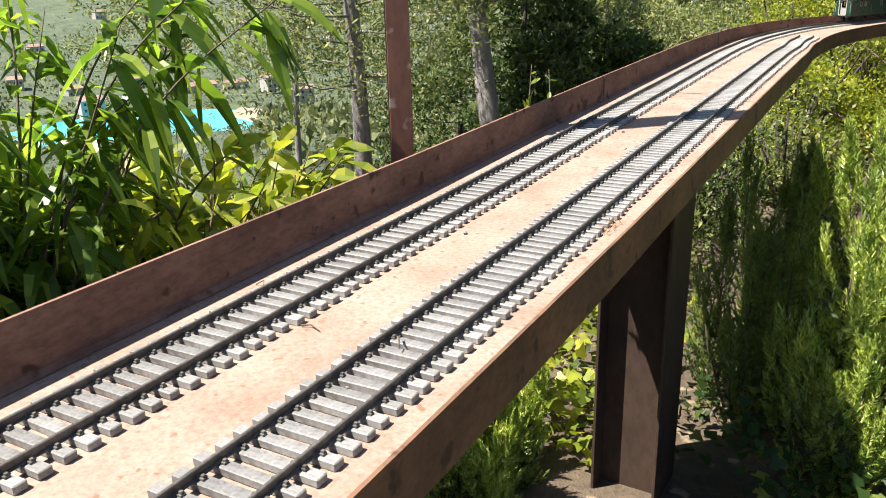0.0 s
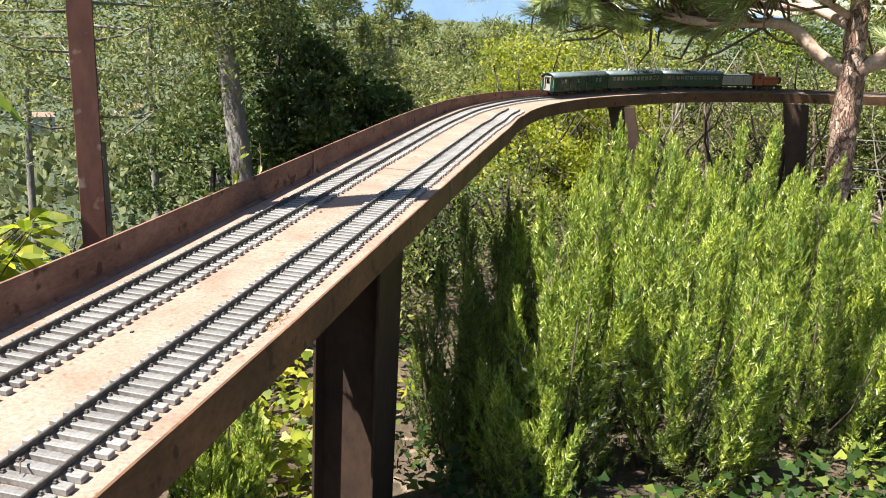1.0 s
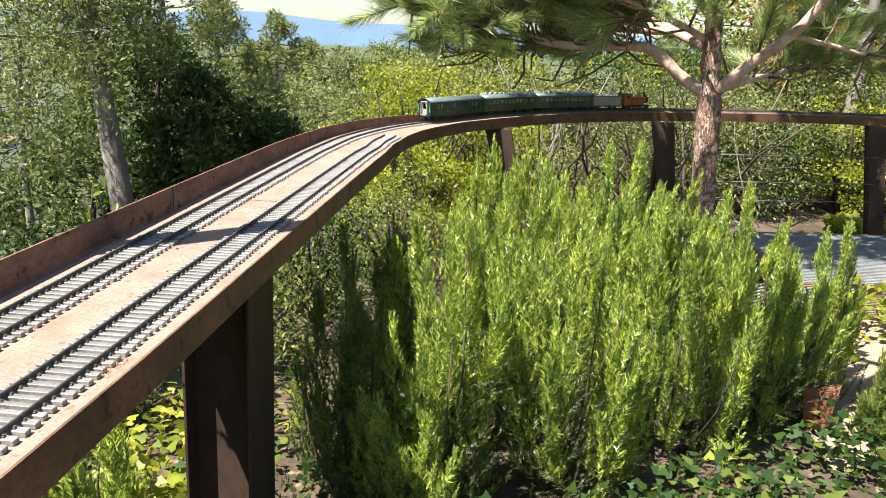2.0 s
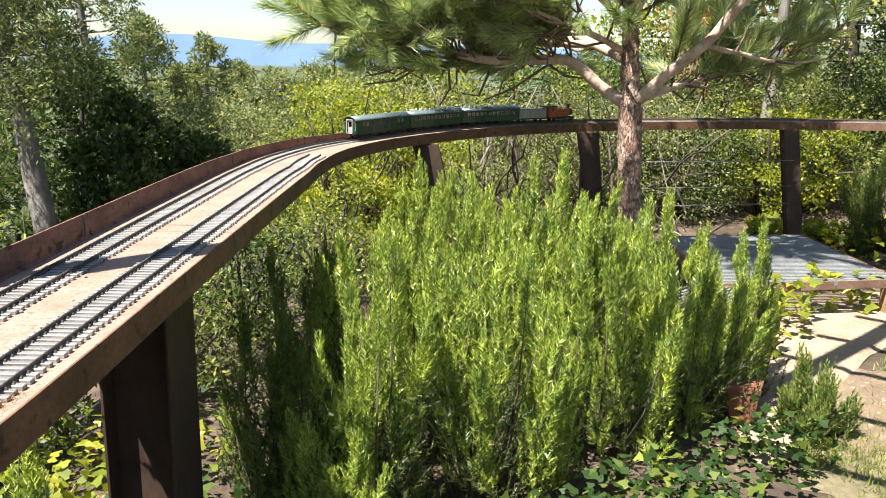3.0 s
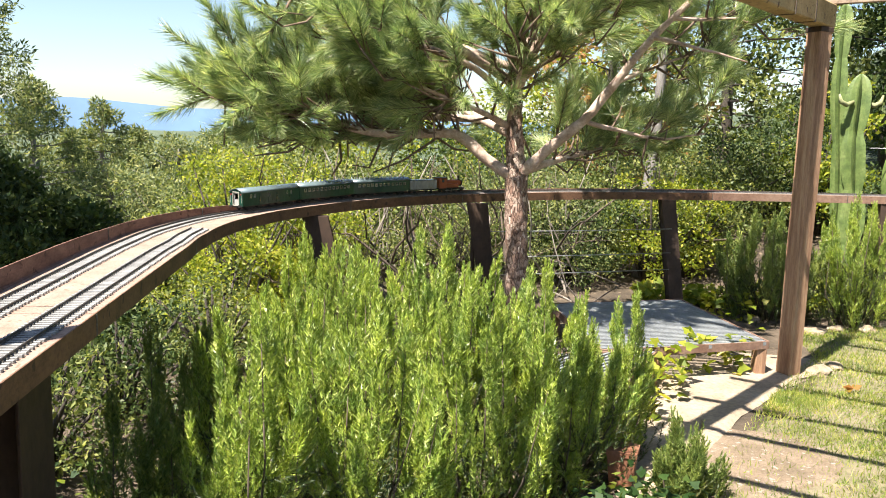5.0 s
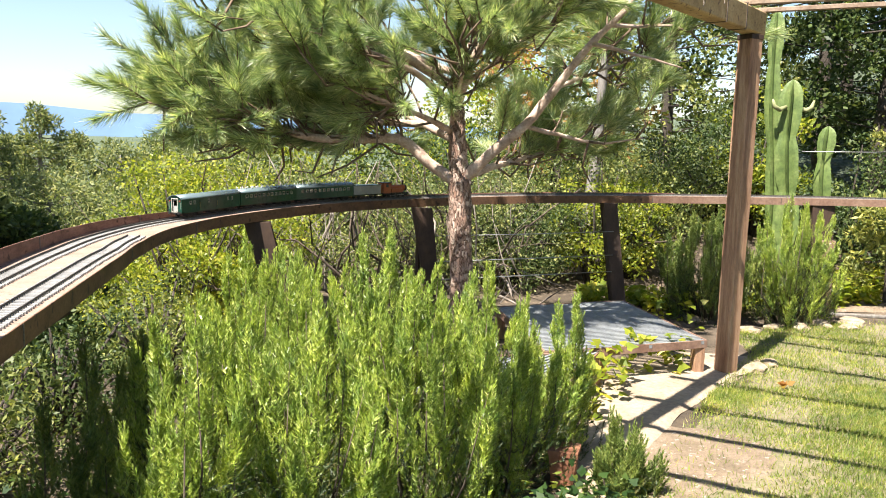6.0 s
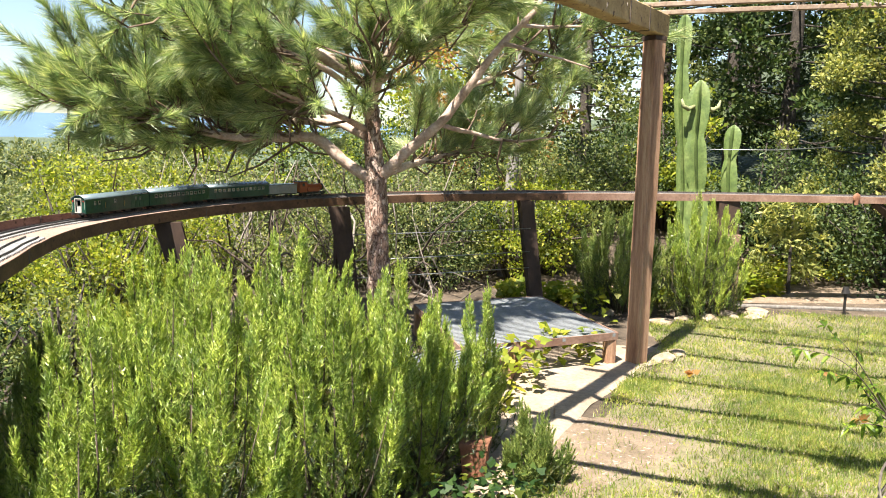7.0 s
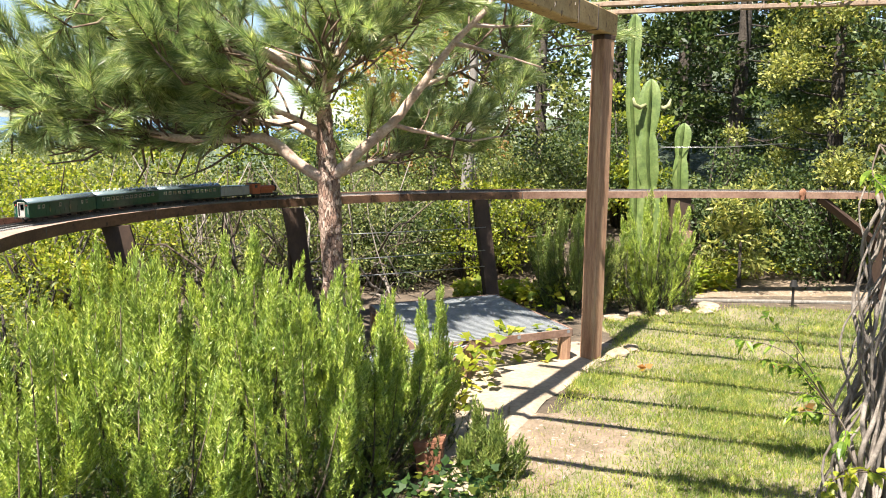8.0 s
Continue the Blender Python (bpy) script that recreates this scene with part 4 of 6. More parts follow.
bm = bmesh.new()
box(bm, (0.108, 0.108, 2.188), (0, 0, 1.094), None, 0.006)
bmesh.ops.subdivide_edges(bm, edges=[e for e in bm.edges if e.calc_length() > 1], cuts=12)
for v in bm.verts:
    v.co += Vector((0.005 * noise.noise(v.co * 2), 0.005 * noise.noise(v.co * 2 + Vector((4, 0, 0))), 0))
post = turned(part("post", bm, M_TIMBER, pergola, "square weathered timber post"), 0, 0, 0, 22)
bm = bmesh.new()
box(bm, (0.114, 0.114, 0.03), (0, 0, 2.176), None, 0.002)
part("cap_plate", bm, M_PILLAR, post, "dark metal cap")
BEAM_DIR = Vector((-0.722, -0.692, 0)).normalized()
SLAT_DIR = Vector((0.81, -0.586, 0)).normalized()
BEAM_Z = 2.266
bm = bmesh.new()
box(bm, (4.2, 0.11, 0.145), (1.98, 0, 0), None, 0.008)
bmesh.ops.subdivide_edges(bm, edges=[e for e in bm.edges if e.calc_length() > 2], cuts=14)
for v in bm.verts:
    v.co += Vector((0, 0.006 * noise.noise(v.co * 1.7), 0.006 * noise.noise(v.co * 1.3 + Vector((4, 0, 0)))))
beam = turned(part("beam", bm, M_BEAM, pergola, "thick pale sawn beam"), 0, 0, BEAM_Z, math.degrees(math.atan2(BEAM_DIR.y, BEAM_DIR.x)))
for s, w in ((0.28, 0.012), (0.62, 0.01), (1.5, 0.012)):
    bm = bmesh.new()
    for dy in (-1, 1):
        box(bm, (w, 0.004, 0.150), (s, dy * 0.058, 0))
    for dz in (-1, 1):
        box(bm, (w, 0.12, 0.004), (s, 0, dz * 0.0755))
    part("tie", bm, M_TWIG, beam, "dark tie round the beam")
for _k, _s in enumerate((-0.13, 0.2, 0.9, 1.62, 2.15, 2.62, 3.2, 3.75)):
    c = BEAM_DIR * _s
    bm = bmesh.new()
    box(bm, (4.6, 0.046, 0.028), (2.08, 0, 0), None, 0.003)
    bmesh.ops.subdivide_edges(bm, edges=[e for e in bm.edges if e.calc_length() > 2], cuts=10)
    for v in bm.verts:
        v.co += Vector((0, 0.012 * noise.noise(v.co * 0.9 + Vector((_k * 5, 0, 0))), 0.008 * noise.noise(v.co * 0.8 + Vector((0, _k * 3, 0)))))
    turned(part("slat", bm, M_SLAT, pergola), c.x, c.y, BEAM_Z + 0.090, math.degrees(math.atan2(SLAT_DIR.y, SLAT_DIR.x)))

post2 = thing("old_post", (3.17, 2.32, 0.0), "silvery old timber post wrapped in twisting vine stems", "post", rz=15)
bm = bmesh.new()
box(bm, (0.085, 0.085, 1.72), (0, 0, 0.86), None, 0.006)
part("shaft", bm, M_OLDWOOD, post2)
bm = bmesh.new()
box(bm, (0.26, 0.09, 0.055), (0.07, 0, 1.745), None, 0.006)
part("crosspiece", bm, M_OLDWOOD, post2)

# ---- plants ----
def sprigs(rng, tips, ways, length, per, needle, width, curl=0.12):
    """Rosemary sprigs: slim needles all round a bent stem, wide below and closing to a point."""
    n = len(tips)
    ways = unit(ways)
    length = np.reshape(length, (n, 1, 1))
    t = (np.arange(per)[None, :, None] + rng.uniform(0, 1, (n, per, 1))) / per
    bend = rng.normal(size=(n, 1, 3)) * curl * (1, 1, 0.2)
    base = tips[:, None, :] - ways[:, None, :] * length * (1 - t) + bend * length * (1 - t) ** 2
    around = unit(np.cross(ways[:, None, :], rng.normal(size=(n, per, 3))))
    open_ = (1.05 - 0.72 * t ** 1.5) * rng.uniform(0.7, 1.3, (n, per, 1))
    way = ways[:, None, :] + around * open_
    ln = needle * rng.uniform(0.75, 1.2, (n, per, 1)) * (1.05 - 0.45 * t ** 2)
    return needles(rng, base.reshape(-1, 3), way.reshape(-1, 3), ln.reshape(-1), width)


def rosemary(x, y, r, h, seed, label, dense=1.0, group="rosemary hedge", z0=None, inner=1.0, tone=None):
    """An upright rosemary bush: woody stems that each carry a plume of sprigs, with gaps between the plumes."""
    rng = np.random.default_rng(seed)
    g0 = land(x, y) if z0 is None else z0
    g = thing("rosemary_bush", (x, y, g0), label, "rosemary", group)
    h = h - g0
    n = int(14 * dense * (r / 0.4) ** 2) + 5
    a = np.arange(n) * 2.4 + rng.normal(0, 0.35, n)
    q = np.sqrt((np.arange(n) + 0.5) / n) * 1.0
    top = h * (1 - 0.42 * q ** 2.2) + rng.normal(0, 0.075, n) + 0.03
    heads = np.stack([r * q * np.cos(a), r * q * np.sin(a), top], 1)
    lean = np.stack([0.22 * q * np.cos(a), 0.22 * q * np.sin(a), np.ones(n)], 1) + rng.normal(0, 0.07, (n, 3))
    per = 48
    down = rng.uniform(0, 1, (n, per)) ** 1.25
    down[:, 0] = 0
    depth = (top * (0.62 + 0.30 * q))[:, None] * rng.uniform(0.85, 1.1, (n, 1))
    turn = rng.uniform(0, math.tau, (n, per))
    rad = (0.010 + 0.062 * np.sqrt(down)) * rng.uniform(0.6, 1.15, (n, per))
    tips = heads[:, None, :] - unit(lean)[:, None, :] * (down * depth)[:, :, None] + np.stack([rad * np.cos(turn), rad * np.sin(turn), rng.normal(0, 0.012, (n, per))], 2)
    ways = lean[:, None, :] + np.stack([np.cos(turn), np.sin(turn), 0 * turn], 2) * (0.10 + 0.42 * down)[:, :, None] + rng.normal(0, 0.09, (n, per, 3))
    ln = rng.uniform(0.085, 0.17, (n, per)) * (1.15 - 0.3 * down)
    faces_mesh("foliage", sprigs(rng, tips.reshape(-1, 3), ways.reshape(-1, 3), ln.reshape(-1), 58, 0.025, 0.0045), 3, tone or L_ROSE, g)
    # inner sprigs: the shade within the bush is put into darker needles
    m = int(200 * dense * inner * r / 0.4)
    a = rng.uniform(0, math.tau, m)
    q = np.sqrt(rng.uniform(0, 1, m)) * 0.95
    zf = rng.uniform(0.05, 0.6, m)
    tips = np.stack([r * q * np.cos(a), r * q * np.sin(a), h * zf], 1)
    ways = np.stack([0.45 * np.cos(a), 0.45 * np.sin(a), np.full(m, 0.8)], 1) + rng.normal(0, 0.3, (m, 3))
    faces_mesh("inner_foliage", sprigs(rng, tips, ways, rng.uniform(0.12, 0.22, m), 46, 0.024, 0.0048), 3, L_ROSE_SHADE, g)
    bm = bmesh.new()
    for k in range(n):
        e = Vector(heads[k]) - Vector(lean[k]).normalized() * 0.05
        b = Vector((heads[k][0] * 0.3, heads[k][1] * 0.3, 0))
        mid = b.lerp(e, 0.5) + Vector(rng.normal(0, 0.025, 3)) + Vector((e.x * 0.2, e.y * 0.2, -0.03))
        tube(bm, [b, mid, e], [0.006, 0.0035, 0.001], 5)
    part("branchwork", bm, M_TWIG, g)
    return g


BUSHES = [(0.25, 2.48, 0.28, 0.86), (0.25, 3.0, 0.32, 0.97), (0.60, 2.72, 0.38, 0.84), (0.56, 3.38, 0.42, 0.98), (1.05, 3.05, 0.40, 0.76), (0.98, 3.72, 0.42, 0.98), (1.45, 3.40, 0.38, 0.72),
          (1.42, 3.92, 0.40, 0.84), (1.75, 3.72, 0.30, 0.66), (0.40, 3.95, 0.38, 0.97), (0.95, 4.22, 0.28, 1.06)]
for _k, (_x, _y, _r, _h) in enumerate(BUSHES):
    rosemary(_x, _y, _r * 0.9, _h, 100 + _k, "tall bright green rosemary bush with upright shoots" if _h > 0.8 else "lower rosemary bush at the front of the hedge")
rosemary(0.20, 2.26, 0.15, 0.50, 140, "small rosemary shoot reaching out from the shade of the bridge", 0.8)
# the bridge's shade on these two is put into a deeper needle colour
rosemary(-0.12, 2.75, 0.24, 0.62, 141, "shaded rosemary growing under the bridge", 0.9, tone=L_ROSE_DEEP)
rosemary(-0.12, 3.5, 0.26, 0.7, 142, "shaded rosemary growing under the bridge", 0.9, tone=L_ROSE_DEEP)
rosemary(-0.74, 2.2, 0.2, 0.34, 143, "low sunlit rosemary below the parapet", 0.8, z0=-0.15, inner=0.2)
rosemary(-0.62, 1.74, 0.14, 0.22, 147, "low sunlit rosemary below the parapet", 1.3, z0=-0.1)
rosemary(-0.66, 1.98, 0.14, 0.24, 148, "low sunlit rosemary below the parapet", 1.2, z0=-0.1)
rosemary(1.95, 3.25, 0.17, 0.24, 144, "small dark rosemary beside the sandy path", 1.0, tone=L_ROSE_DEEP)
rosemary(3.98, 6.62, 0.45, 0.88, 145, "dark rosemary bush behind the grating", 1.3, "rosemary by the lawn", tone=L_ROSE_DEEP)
rosemary(4.64, 6.40, 0.42, 0.97, 146, "bright rosemary bush beside the cased bridge post", 1.6, "rosemary by the lawn")


def lobed_leaves(rng, base, way, size):
    """Ivy leaves: eight-cornered lobed blades, each turned at random about its stalk."""
    n = len(base)
    way = unit(way)
    side = unit(np.cross(way, np.array([0, 0, 1.0]) + rng.normal(0, 0.5, (n, 3))))
    up = np.cross(side, way)
    size = np.reshape(size, (-1, 1))
    rim = ((0, 0, 0), (0.30, -0.10, 0.05), (0.52, 0.22, 0.02), (0.30, 0.40, 0.07), (0, 0.95, -0.08), (-0.30, 0.40, 0.07), (-0.52, 0.22, 0.02), (-0.30, -0.10, 0.05))
    return np.stack([base + size * (side * a + way * b + up * c) for a, b, c in rim], 1).reshape(-1, 3)


def broad_plants(name, label, category, spots, rng, n, size, material, height, group=""):
    """Low broad-leaved ground cover, one clump per spot."""
    for x, y, r in spots:
        g0 = land(x, y)
        a, q = rng.uniform(0, math.tau, n), np.sqrt(rng.uniform(0, 1, n)) * r
        b = np.stack([x + q * np.cos(a), y + q * np.sin(a), g0 + 0.02 + rng.uniform(0, height, n)], 1)
        w = np.stack([np.cos(a), np.sin(a), rng.uniform(-0.1, 0.6, n)], 1) + rng.normal(0, 0.5, (n, 3))
        s = rng.uniform(0.6, 1.2, n) * size
        ob = faces_mesh(name, lobed_leaves(rng, b, w, s), 8, material)
        tagged(ob, label, category, group, "stuff")


_rng = np.random.default_rng(21)
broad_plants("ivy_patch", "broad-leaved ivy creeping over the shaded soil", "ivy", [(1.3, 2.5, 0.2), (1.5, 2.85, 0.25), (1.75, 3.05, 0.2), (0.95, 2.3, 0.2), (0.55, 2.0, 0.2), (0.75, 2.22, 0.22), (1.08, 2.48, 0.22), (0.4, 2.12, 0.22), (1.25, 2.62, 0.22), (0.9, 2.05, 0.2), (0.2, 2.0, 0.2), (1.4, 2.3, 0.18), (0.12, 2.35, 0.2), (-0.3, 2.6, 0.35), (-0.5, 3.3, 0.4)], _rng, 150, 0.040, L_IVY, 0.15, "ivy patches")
broad_plants("ivy_patch", "yellow-green ivy trailing round the grating", "ivy", [(2.42, 4.72, 0.1), (2.3, 4.5, 0.12), (2.7, 4.98, 0.08), (2.95, 5.0, 0.08), (2.05, 4.2, 0.12), (3.6, 6.3, 0.22)], _rng, 34, 0.07, L_YELLOW, 0.26, "ivy patches")
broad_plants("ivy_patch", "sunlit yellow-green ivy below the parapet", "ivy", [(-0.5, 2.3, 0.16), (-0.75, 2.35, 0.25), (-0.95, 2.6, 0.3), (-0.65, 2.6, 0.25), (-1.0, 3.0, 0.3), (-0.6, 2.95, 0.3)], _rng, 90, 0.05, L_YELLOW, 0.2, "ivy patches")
broad_plants("ground_cover", "low bright green ground cover behind the path", "ground cover", [(5.35, 7.1, 0.25), (5.75, 7.25, 0.3), (5.0, 6.98, 0.2), (3.75, 7.0, 0.3), (4.35, 7.1, 0.3), (3.3, 7.15, 0.3), (5.3, 7.4, 0.35), (6.0, 7.7, 0.5), (6.8, 7.8, 0.5), (7.8, 7.6, 0.6), (5.0, 7.2, 0.3)], _rng, 420, 0.07, L_YELLOW, 0.14, "ground cover")


# lawn blades
def grass():
    rng = np.random.default_rng(8)
    pts = np.concatenate([rng.uniform((1.6, 1.9), (6.6, 6.4), (190000, 2)), rng.uniform((1.7, 2.2), (4.6, 4.6), (90000, 2))])
    keep = np.zeros(len(pts), bool)
    n = len(LAWN)
    for i in range(n):
        (x1, y1), (x2, y2) = LAWN[i], LAWN[(i + 1) % n]
        c = ((y1 > pts[:, 1]) != (y2 > pts[:, 1])) & (pts[:, 0] < (x2 - x1) * (pts[:, 1] - y1) / (y2 - y1 + 1e-9) + x1)
        keep ^= c
    thin = np.array([noise.noise(Vector((x * 1.6, y * 1.6, 9))) for x, y in pts])
    near = np.array([math.hypot(x - 2.5, y - 3.6) for x, y in pts])
    keep &= (thin + rng.uniform(-0.3, 0.5, len(pts)) > -0.14) & (rng.uniform(0, 1, len(pts)) < 0.05 + np.clip((near - 0.22) / 0.6, 0, 1) ** 1.5)
    pts = pts[keep]
    b = np.column_stack([pts, np.full(len(pts), 0.015)])
    w = rng.normal(0, 0.45, (len(pts), 3)) + (0, 0, 1)
    tagged(faces_mesh("grass", needles(rng, b, w, rng.uniform(0.015, 0.048, len(pts)), 0.0050), 3, L_GRASS), "short green grass blades, dry in places", "grass", kind="stuff")


grass()


# ---- the young pine in the middle of the garden ----
def pine():
    rng = np.random.default_rng(77)
    right, ahead = Vector((0.959, -0.284, 0)), Vector((0.284, 0.959, 0))
    foot = Vector((1.60, 5.58, land(1.60, 5.58) + 0.05))
    g = thing("pine_tree", foot, "young pine with flaky reddish trunk and long green needles", "pine tree")

    def at(u, v, z):
        p = right * u + ahead * v
        return Vector((p.x, p.y, z))
    trunk = [at(0.03, 0, 0), at(0.02, 0, 0.5), at(0, 0, 0.95), at(-0.01, 0, 1.2), at(-0.035, 0.02, 1.5), at(-0.05, 0.06, 1.9), at(0.02, 0.05, 2.5), at(0.0, 0.0, 3.2)]
    bm = bmesh.new()
    tube(bm, curve_points(trunk, 0.04), [0.088 * (1 - 0.12 * min(1, k / 12)) * (1.0 if k < 30 else max(0.2, 0.84 - (k - 30) * 0.016)) for k in range(len(curve_points(trunk, 0.04)))], 20)
    for v in bm.verts:
        v.co += v.normal * 0 + Vector((noise.noise(v.co * 16), noise.noise(v.co * 16 + Vector((5, 0, 0))), 0)) * 0.012 + Vector((noise.noise(v.co * 40), noise.noise(v.co * 40 + Vector((5, 0, 0))), 0)) * 0.012
    part("trunk", bm, M_BARK_PINE, g)
    mains = [
        ([at(0, 0, 1.14), at(-0.2, -0.02, 1.27), at(-0.42, -0.04, 1.44), at(-0.62, -0.1, 1.44), at(-1.0, -0.25, 1.44), at(-1.4, -0.4, 1.56), at(-1.8, -0.5, 1.68)], 0.044),
        ([at(0.02, 0, 1.18), at(0.2, -0.02, 1.36), at(0.42, -0.05, 1.55), at(0.62, -0.08, 1.8), at(0.83, -0.12, 2.08), at(1.05, -0.1, 2.32), at(1.2, 0.1, 2.7)], 0.041),
        ([at(0.42, -0.05, 1.55), at(0.65, 0.1, 1.5), at(0.95, 0.2, 1.45), at(1.25, 0.3, 1.5)], 0.018),
        ([at(0.83, -0.12, 2.08), at(1.1, -0.3, 2.0), at(1.45, -0.3, 1.9)], 0.016),
        ([at(-0.07, 0.02, 1.6), at(0.12, -0.25, 2.02), at(0.45, -0.5, 2.36), at(0.8, -0.7, 2.7)], 0.036),
        ([at(-0.05, 0.02, 1.45), at(-0.3, 0.25, 1.55), at(-0.8, 0.6, 1.8), at(-1.4, 0.9, 2.1)], 0.035),
        ([at(-0.07, 0.05, 1.8), at(-0.5, -0.25, 2.05), at(-1.0, -0.5, 2.25), at(-1.7, -0.6, 2.45)], 0.035),
        ([at(0.0, 0.05, 2.0), at(0.35, 0.5, 2.3), at(0.8, 0.9, 2.5)], 0.03),
        ([at(-0.07, 0.02, 1.65), at(-0.25, -0.3, 1.85), at(-0.6, -0.55, 2.0), at(-0.95, -0.65, 2.15)], 0.028),
        ([at(0.0, 0.02, 1.95), at(-0.1, -0.35, 2.15), at(-0.25, -0.6, 2.35)], 0.024),
        ([at(-0.08, 0.06, 1.9), at(-0.6, 0.2, 2.1), at(-1.2, 0.4, 2.35), at(-1.8, 0.4, 2.7)], 0.028),
        ([at(-0.62, -0.1, 1.44), at(-1.2, -0.2, 1.40), at(-1.6, -0.4, 1.46), at(-2.0, -0.45, 1.62)], 0.03),
        ([at(-0.3, 0.25, 1.55), at(-1.0, 0.4, 1.58), at(-1.5, 0.5, 1.68), at(-1.95, 0.5, 1.92)], 0.03),
        ([at(-0.5, -0.25, 2.05), at(-1.2, -0.1, 2.1), at(-1.85, 0.0, 2.3)], 0.025),
        ([at(0.62, -0.08, 1.8), at(0.9, 0.35, 1.95), at(1.3, 0.6, 2.1)], 0.018),
        ([at(0.95, -0.1, 2.2), at(1.2, 0.3, 2.25), at(1.6, 0.5, 2.3)], 0.016),
        ([at(-0.07, 0.02, 1.55), at(-0.02, -0.3, 1.66), at(0.05, -0.55, 1.82), at(0.12, -0.75, 2.05)], 0.024),
        ([at(-0.08, 0.05, 1.75), at(0.15, -0.2, 1.9), at(0.38, -0.35, 2.05), at(0.6, -0.4, 2.3)], 0.022),
        ([at(-0.07, 0.02, 1.5), at(-0.25, -0.25, 1.6), at(-0.45, -0.5, 1.68), at(-0.7, -0.7, 1.8)], 0.024),
        ([at(0.02, 0, 1.2), at(0.25, 0.25, 1.28), at(0.6, 0.6, 1.38), at(1.0, 0.9, 1.5)], 0.03),
    ]
    for pts, r in mains:
        bm = bmesh.new()
        fine = curve_points(pts, 0.09)
        tube(bm, fine, [r * (1 - 0.72 * k / (len(fine) - 1)) for k in range(len(fine))], 9)
        for v in bm.verts:
            v.co += Vector((noise.noise(v.co * 9), noise.noise(v.co * 9 + Vector((3, 0, 0))), noise.noise(v.co * 9 + Vector((0, 3, 0))))) * 0.008
        part("limb", bm, M_BRANCH, g)
    # most twigs in the sun's way are left out to light fork and right limb
    sunny = [at(0, 0, 0.75), at(0, 0, 0.95), at(0.0, 0, 1.12), at(0.2, -0.02, 1.36), at(0.42, -0.05, 1.55), at(0.62, -0.08, 1.8), at(-0.2, -0.02, 1.27)]
    tips, ways, lens = [], [], []
    bm = bmesh.new()
    for k, (pts, r) in enumerate(mains):
        fine = curve_points(pts, 0.05)
        lo = 0.24 if k == 0 else 0.5 if k == 1 else 0.2
        count = int((1.5 if k == 0 else 1.0) * len(fine) * (0.9 if k in (1, 2, 3) else 0.72 if k in (5, 6, 10, 12, 13) else 1.12))
        for _ in range(count):
            f = rng.uniform(lo, 1.0)
            i = min(len(fine) - 2, int(f * (len(fine) - 1)))
            p = fine[i]
            d = (fine[i + 1] - fine[i]).normalized()
            out = (d * 0.7 + Vector(rng.normal(0, 0.5, 3)) + Vector((0, 0, 0.15))).normalized()
            reach = rng.uniform(0.12, 0.6) * (1.1 - 0.4 * f)
            e = p + out * reach
            if k == 1 and f < 0.75 and e.z < p.z + 0.1:
                continue
            if (e.dot(right) > 0.8 and e.dot(ahead) < -0.12) or e.dot(right) < -2.0:
                continue
            if e.dot(right) > 0.7 and rng.uniform() < 0.5:
                continue
            if e.dot(right) > 0.08 and e.dot(ahead) < 0.05 and e.z < 1.45 + 1.05 * e.dot(right):
                continue
            if any(((e - q) - SUN_TO * (e - q).dot(SUN_TO)).length < 0.16 for q in sunny) and rng.uniform() < 0.85:
                continue
            mid = p.lerp(e, 0.5) + Vector(rng.normal(0, 0.03, 3)) - Vector((0, 0, 0.03))
            tube(bm, [p, mid, e], [0.010, 0.008, 0.005], 5)
            up = (out * 0.9 + Vector((-0.12, -0.1, 0.45))).normalized()
            for s in range(rng.integers(2, 4)):
                w = (up + Vector(rng.normal(0, 0.33, 3))).normalized()
                b = p.lerp(e, rng.uniform(0.5, 1.0))
                ln = rng.uniform(0.22, 0.42)
                if (b + w * ln).z < 1.36 or b.z < 1.3:      # the crown ends above the railway
                    continue
                tips.append(b + w * ln)
                ways.append(w)
                lens.append(ln)
                tube(bm, [b, b + w * ln * 0.98], [0.006, 0.003], 4)
    part("twig_work", bm, M_PINETWIG, g)
    tips, ways, lens = np.array(tips), np.array(ways), np.array(lens)
    # long needles: closed round the tip of each shoot, standing off and drooping further back
    n, per = len(tips), 235
    ways = unit(ways)
    t = rng.uniform(0.15, 1.0, (n, per, 1)) ** 0.8
    base = tips[:, None, :] - ways[:, None, :] * lens[:, None, None] * (1 - t)
    around = unit(np.cross(ways[:, None, :], rng.normal(size=(n, per, 3))))
    way = ways[:, None, :] + around * (1.25 - 0.85 * t) * rng.uniform(0.6, 1.3, (n, per, 1))
    size = 0.135 * rng.uniform(0.7, 1.15, (n, per))
    faces_mesh("needle_foliage", needles(rng, base.reshape(-1, 3), way.reshape(-1, 3) - (0, 0, 0.12), size.reshape(-1), 0.0046), 3, L_PINE, g)


pine()


# ---- trees and shrubs round the garden ----
def crown_leaves(rng, clumps, n, size, slim, droop=0.0, hollow=0.35):
    """Leaves spread through a set of clumps, dense near their skins."""
    vol = np.array([c[3] ** 2 for c in clumps])
    which = rng.choice(len(clumps), n, p=vol / vol.sum())
    c = np.array(clumps)
    d = unit(rng.normal(size=(n, 3)))
    q = (hollow + (1 - hollow) * rng.uniform(0, 1, n) ** 0.6) * (1 + rng.normal(0, 0.1, n))
    b = c[which, :3] + d * (c[which, 3] * q)[:, None] * (1, 1, 0.75)
    w = d * 0.8 + rng.normal(0, 0.7, (n, 3)) + (0, 0, 0.15)
    s = rng.uniform(0.6, 1.3, n) * size
    return leaves(rng, b, w, s, s * slim, 0.1, droop)


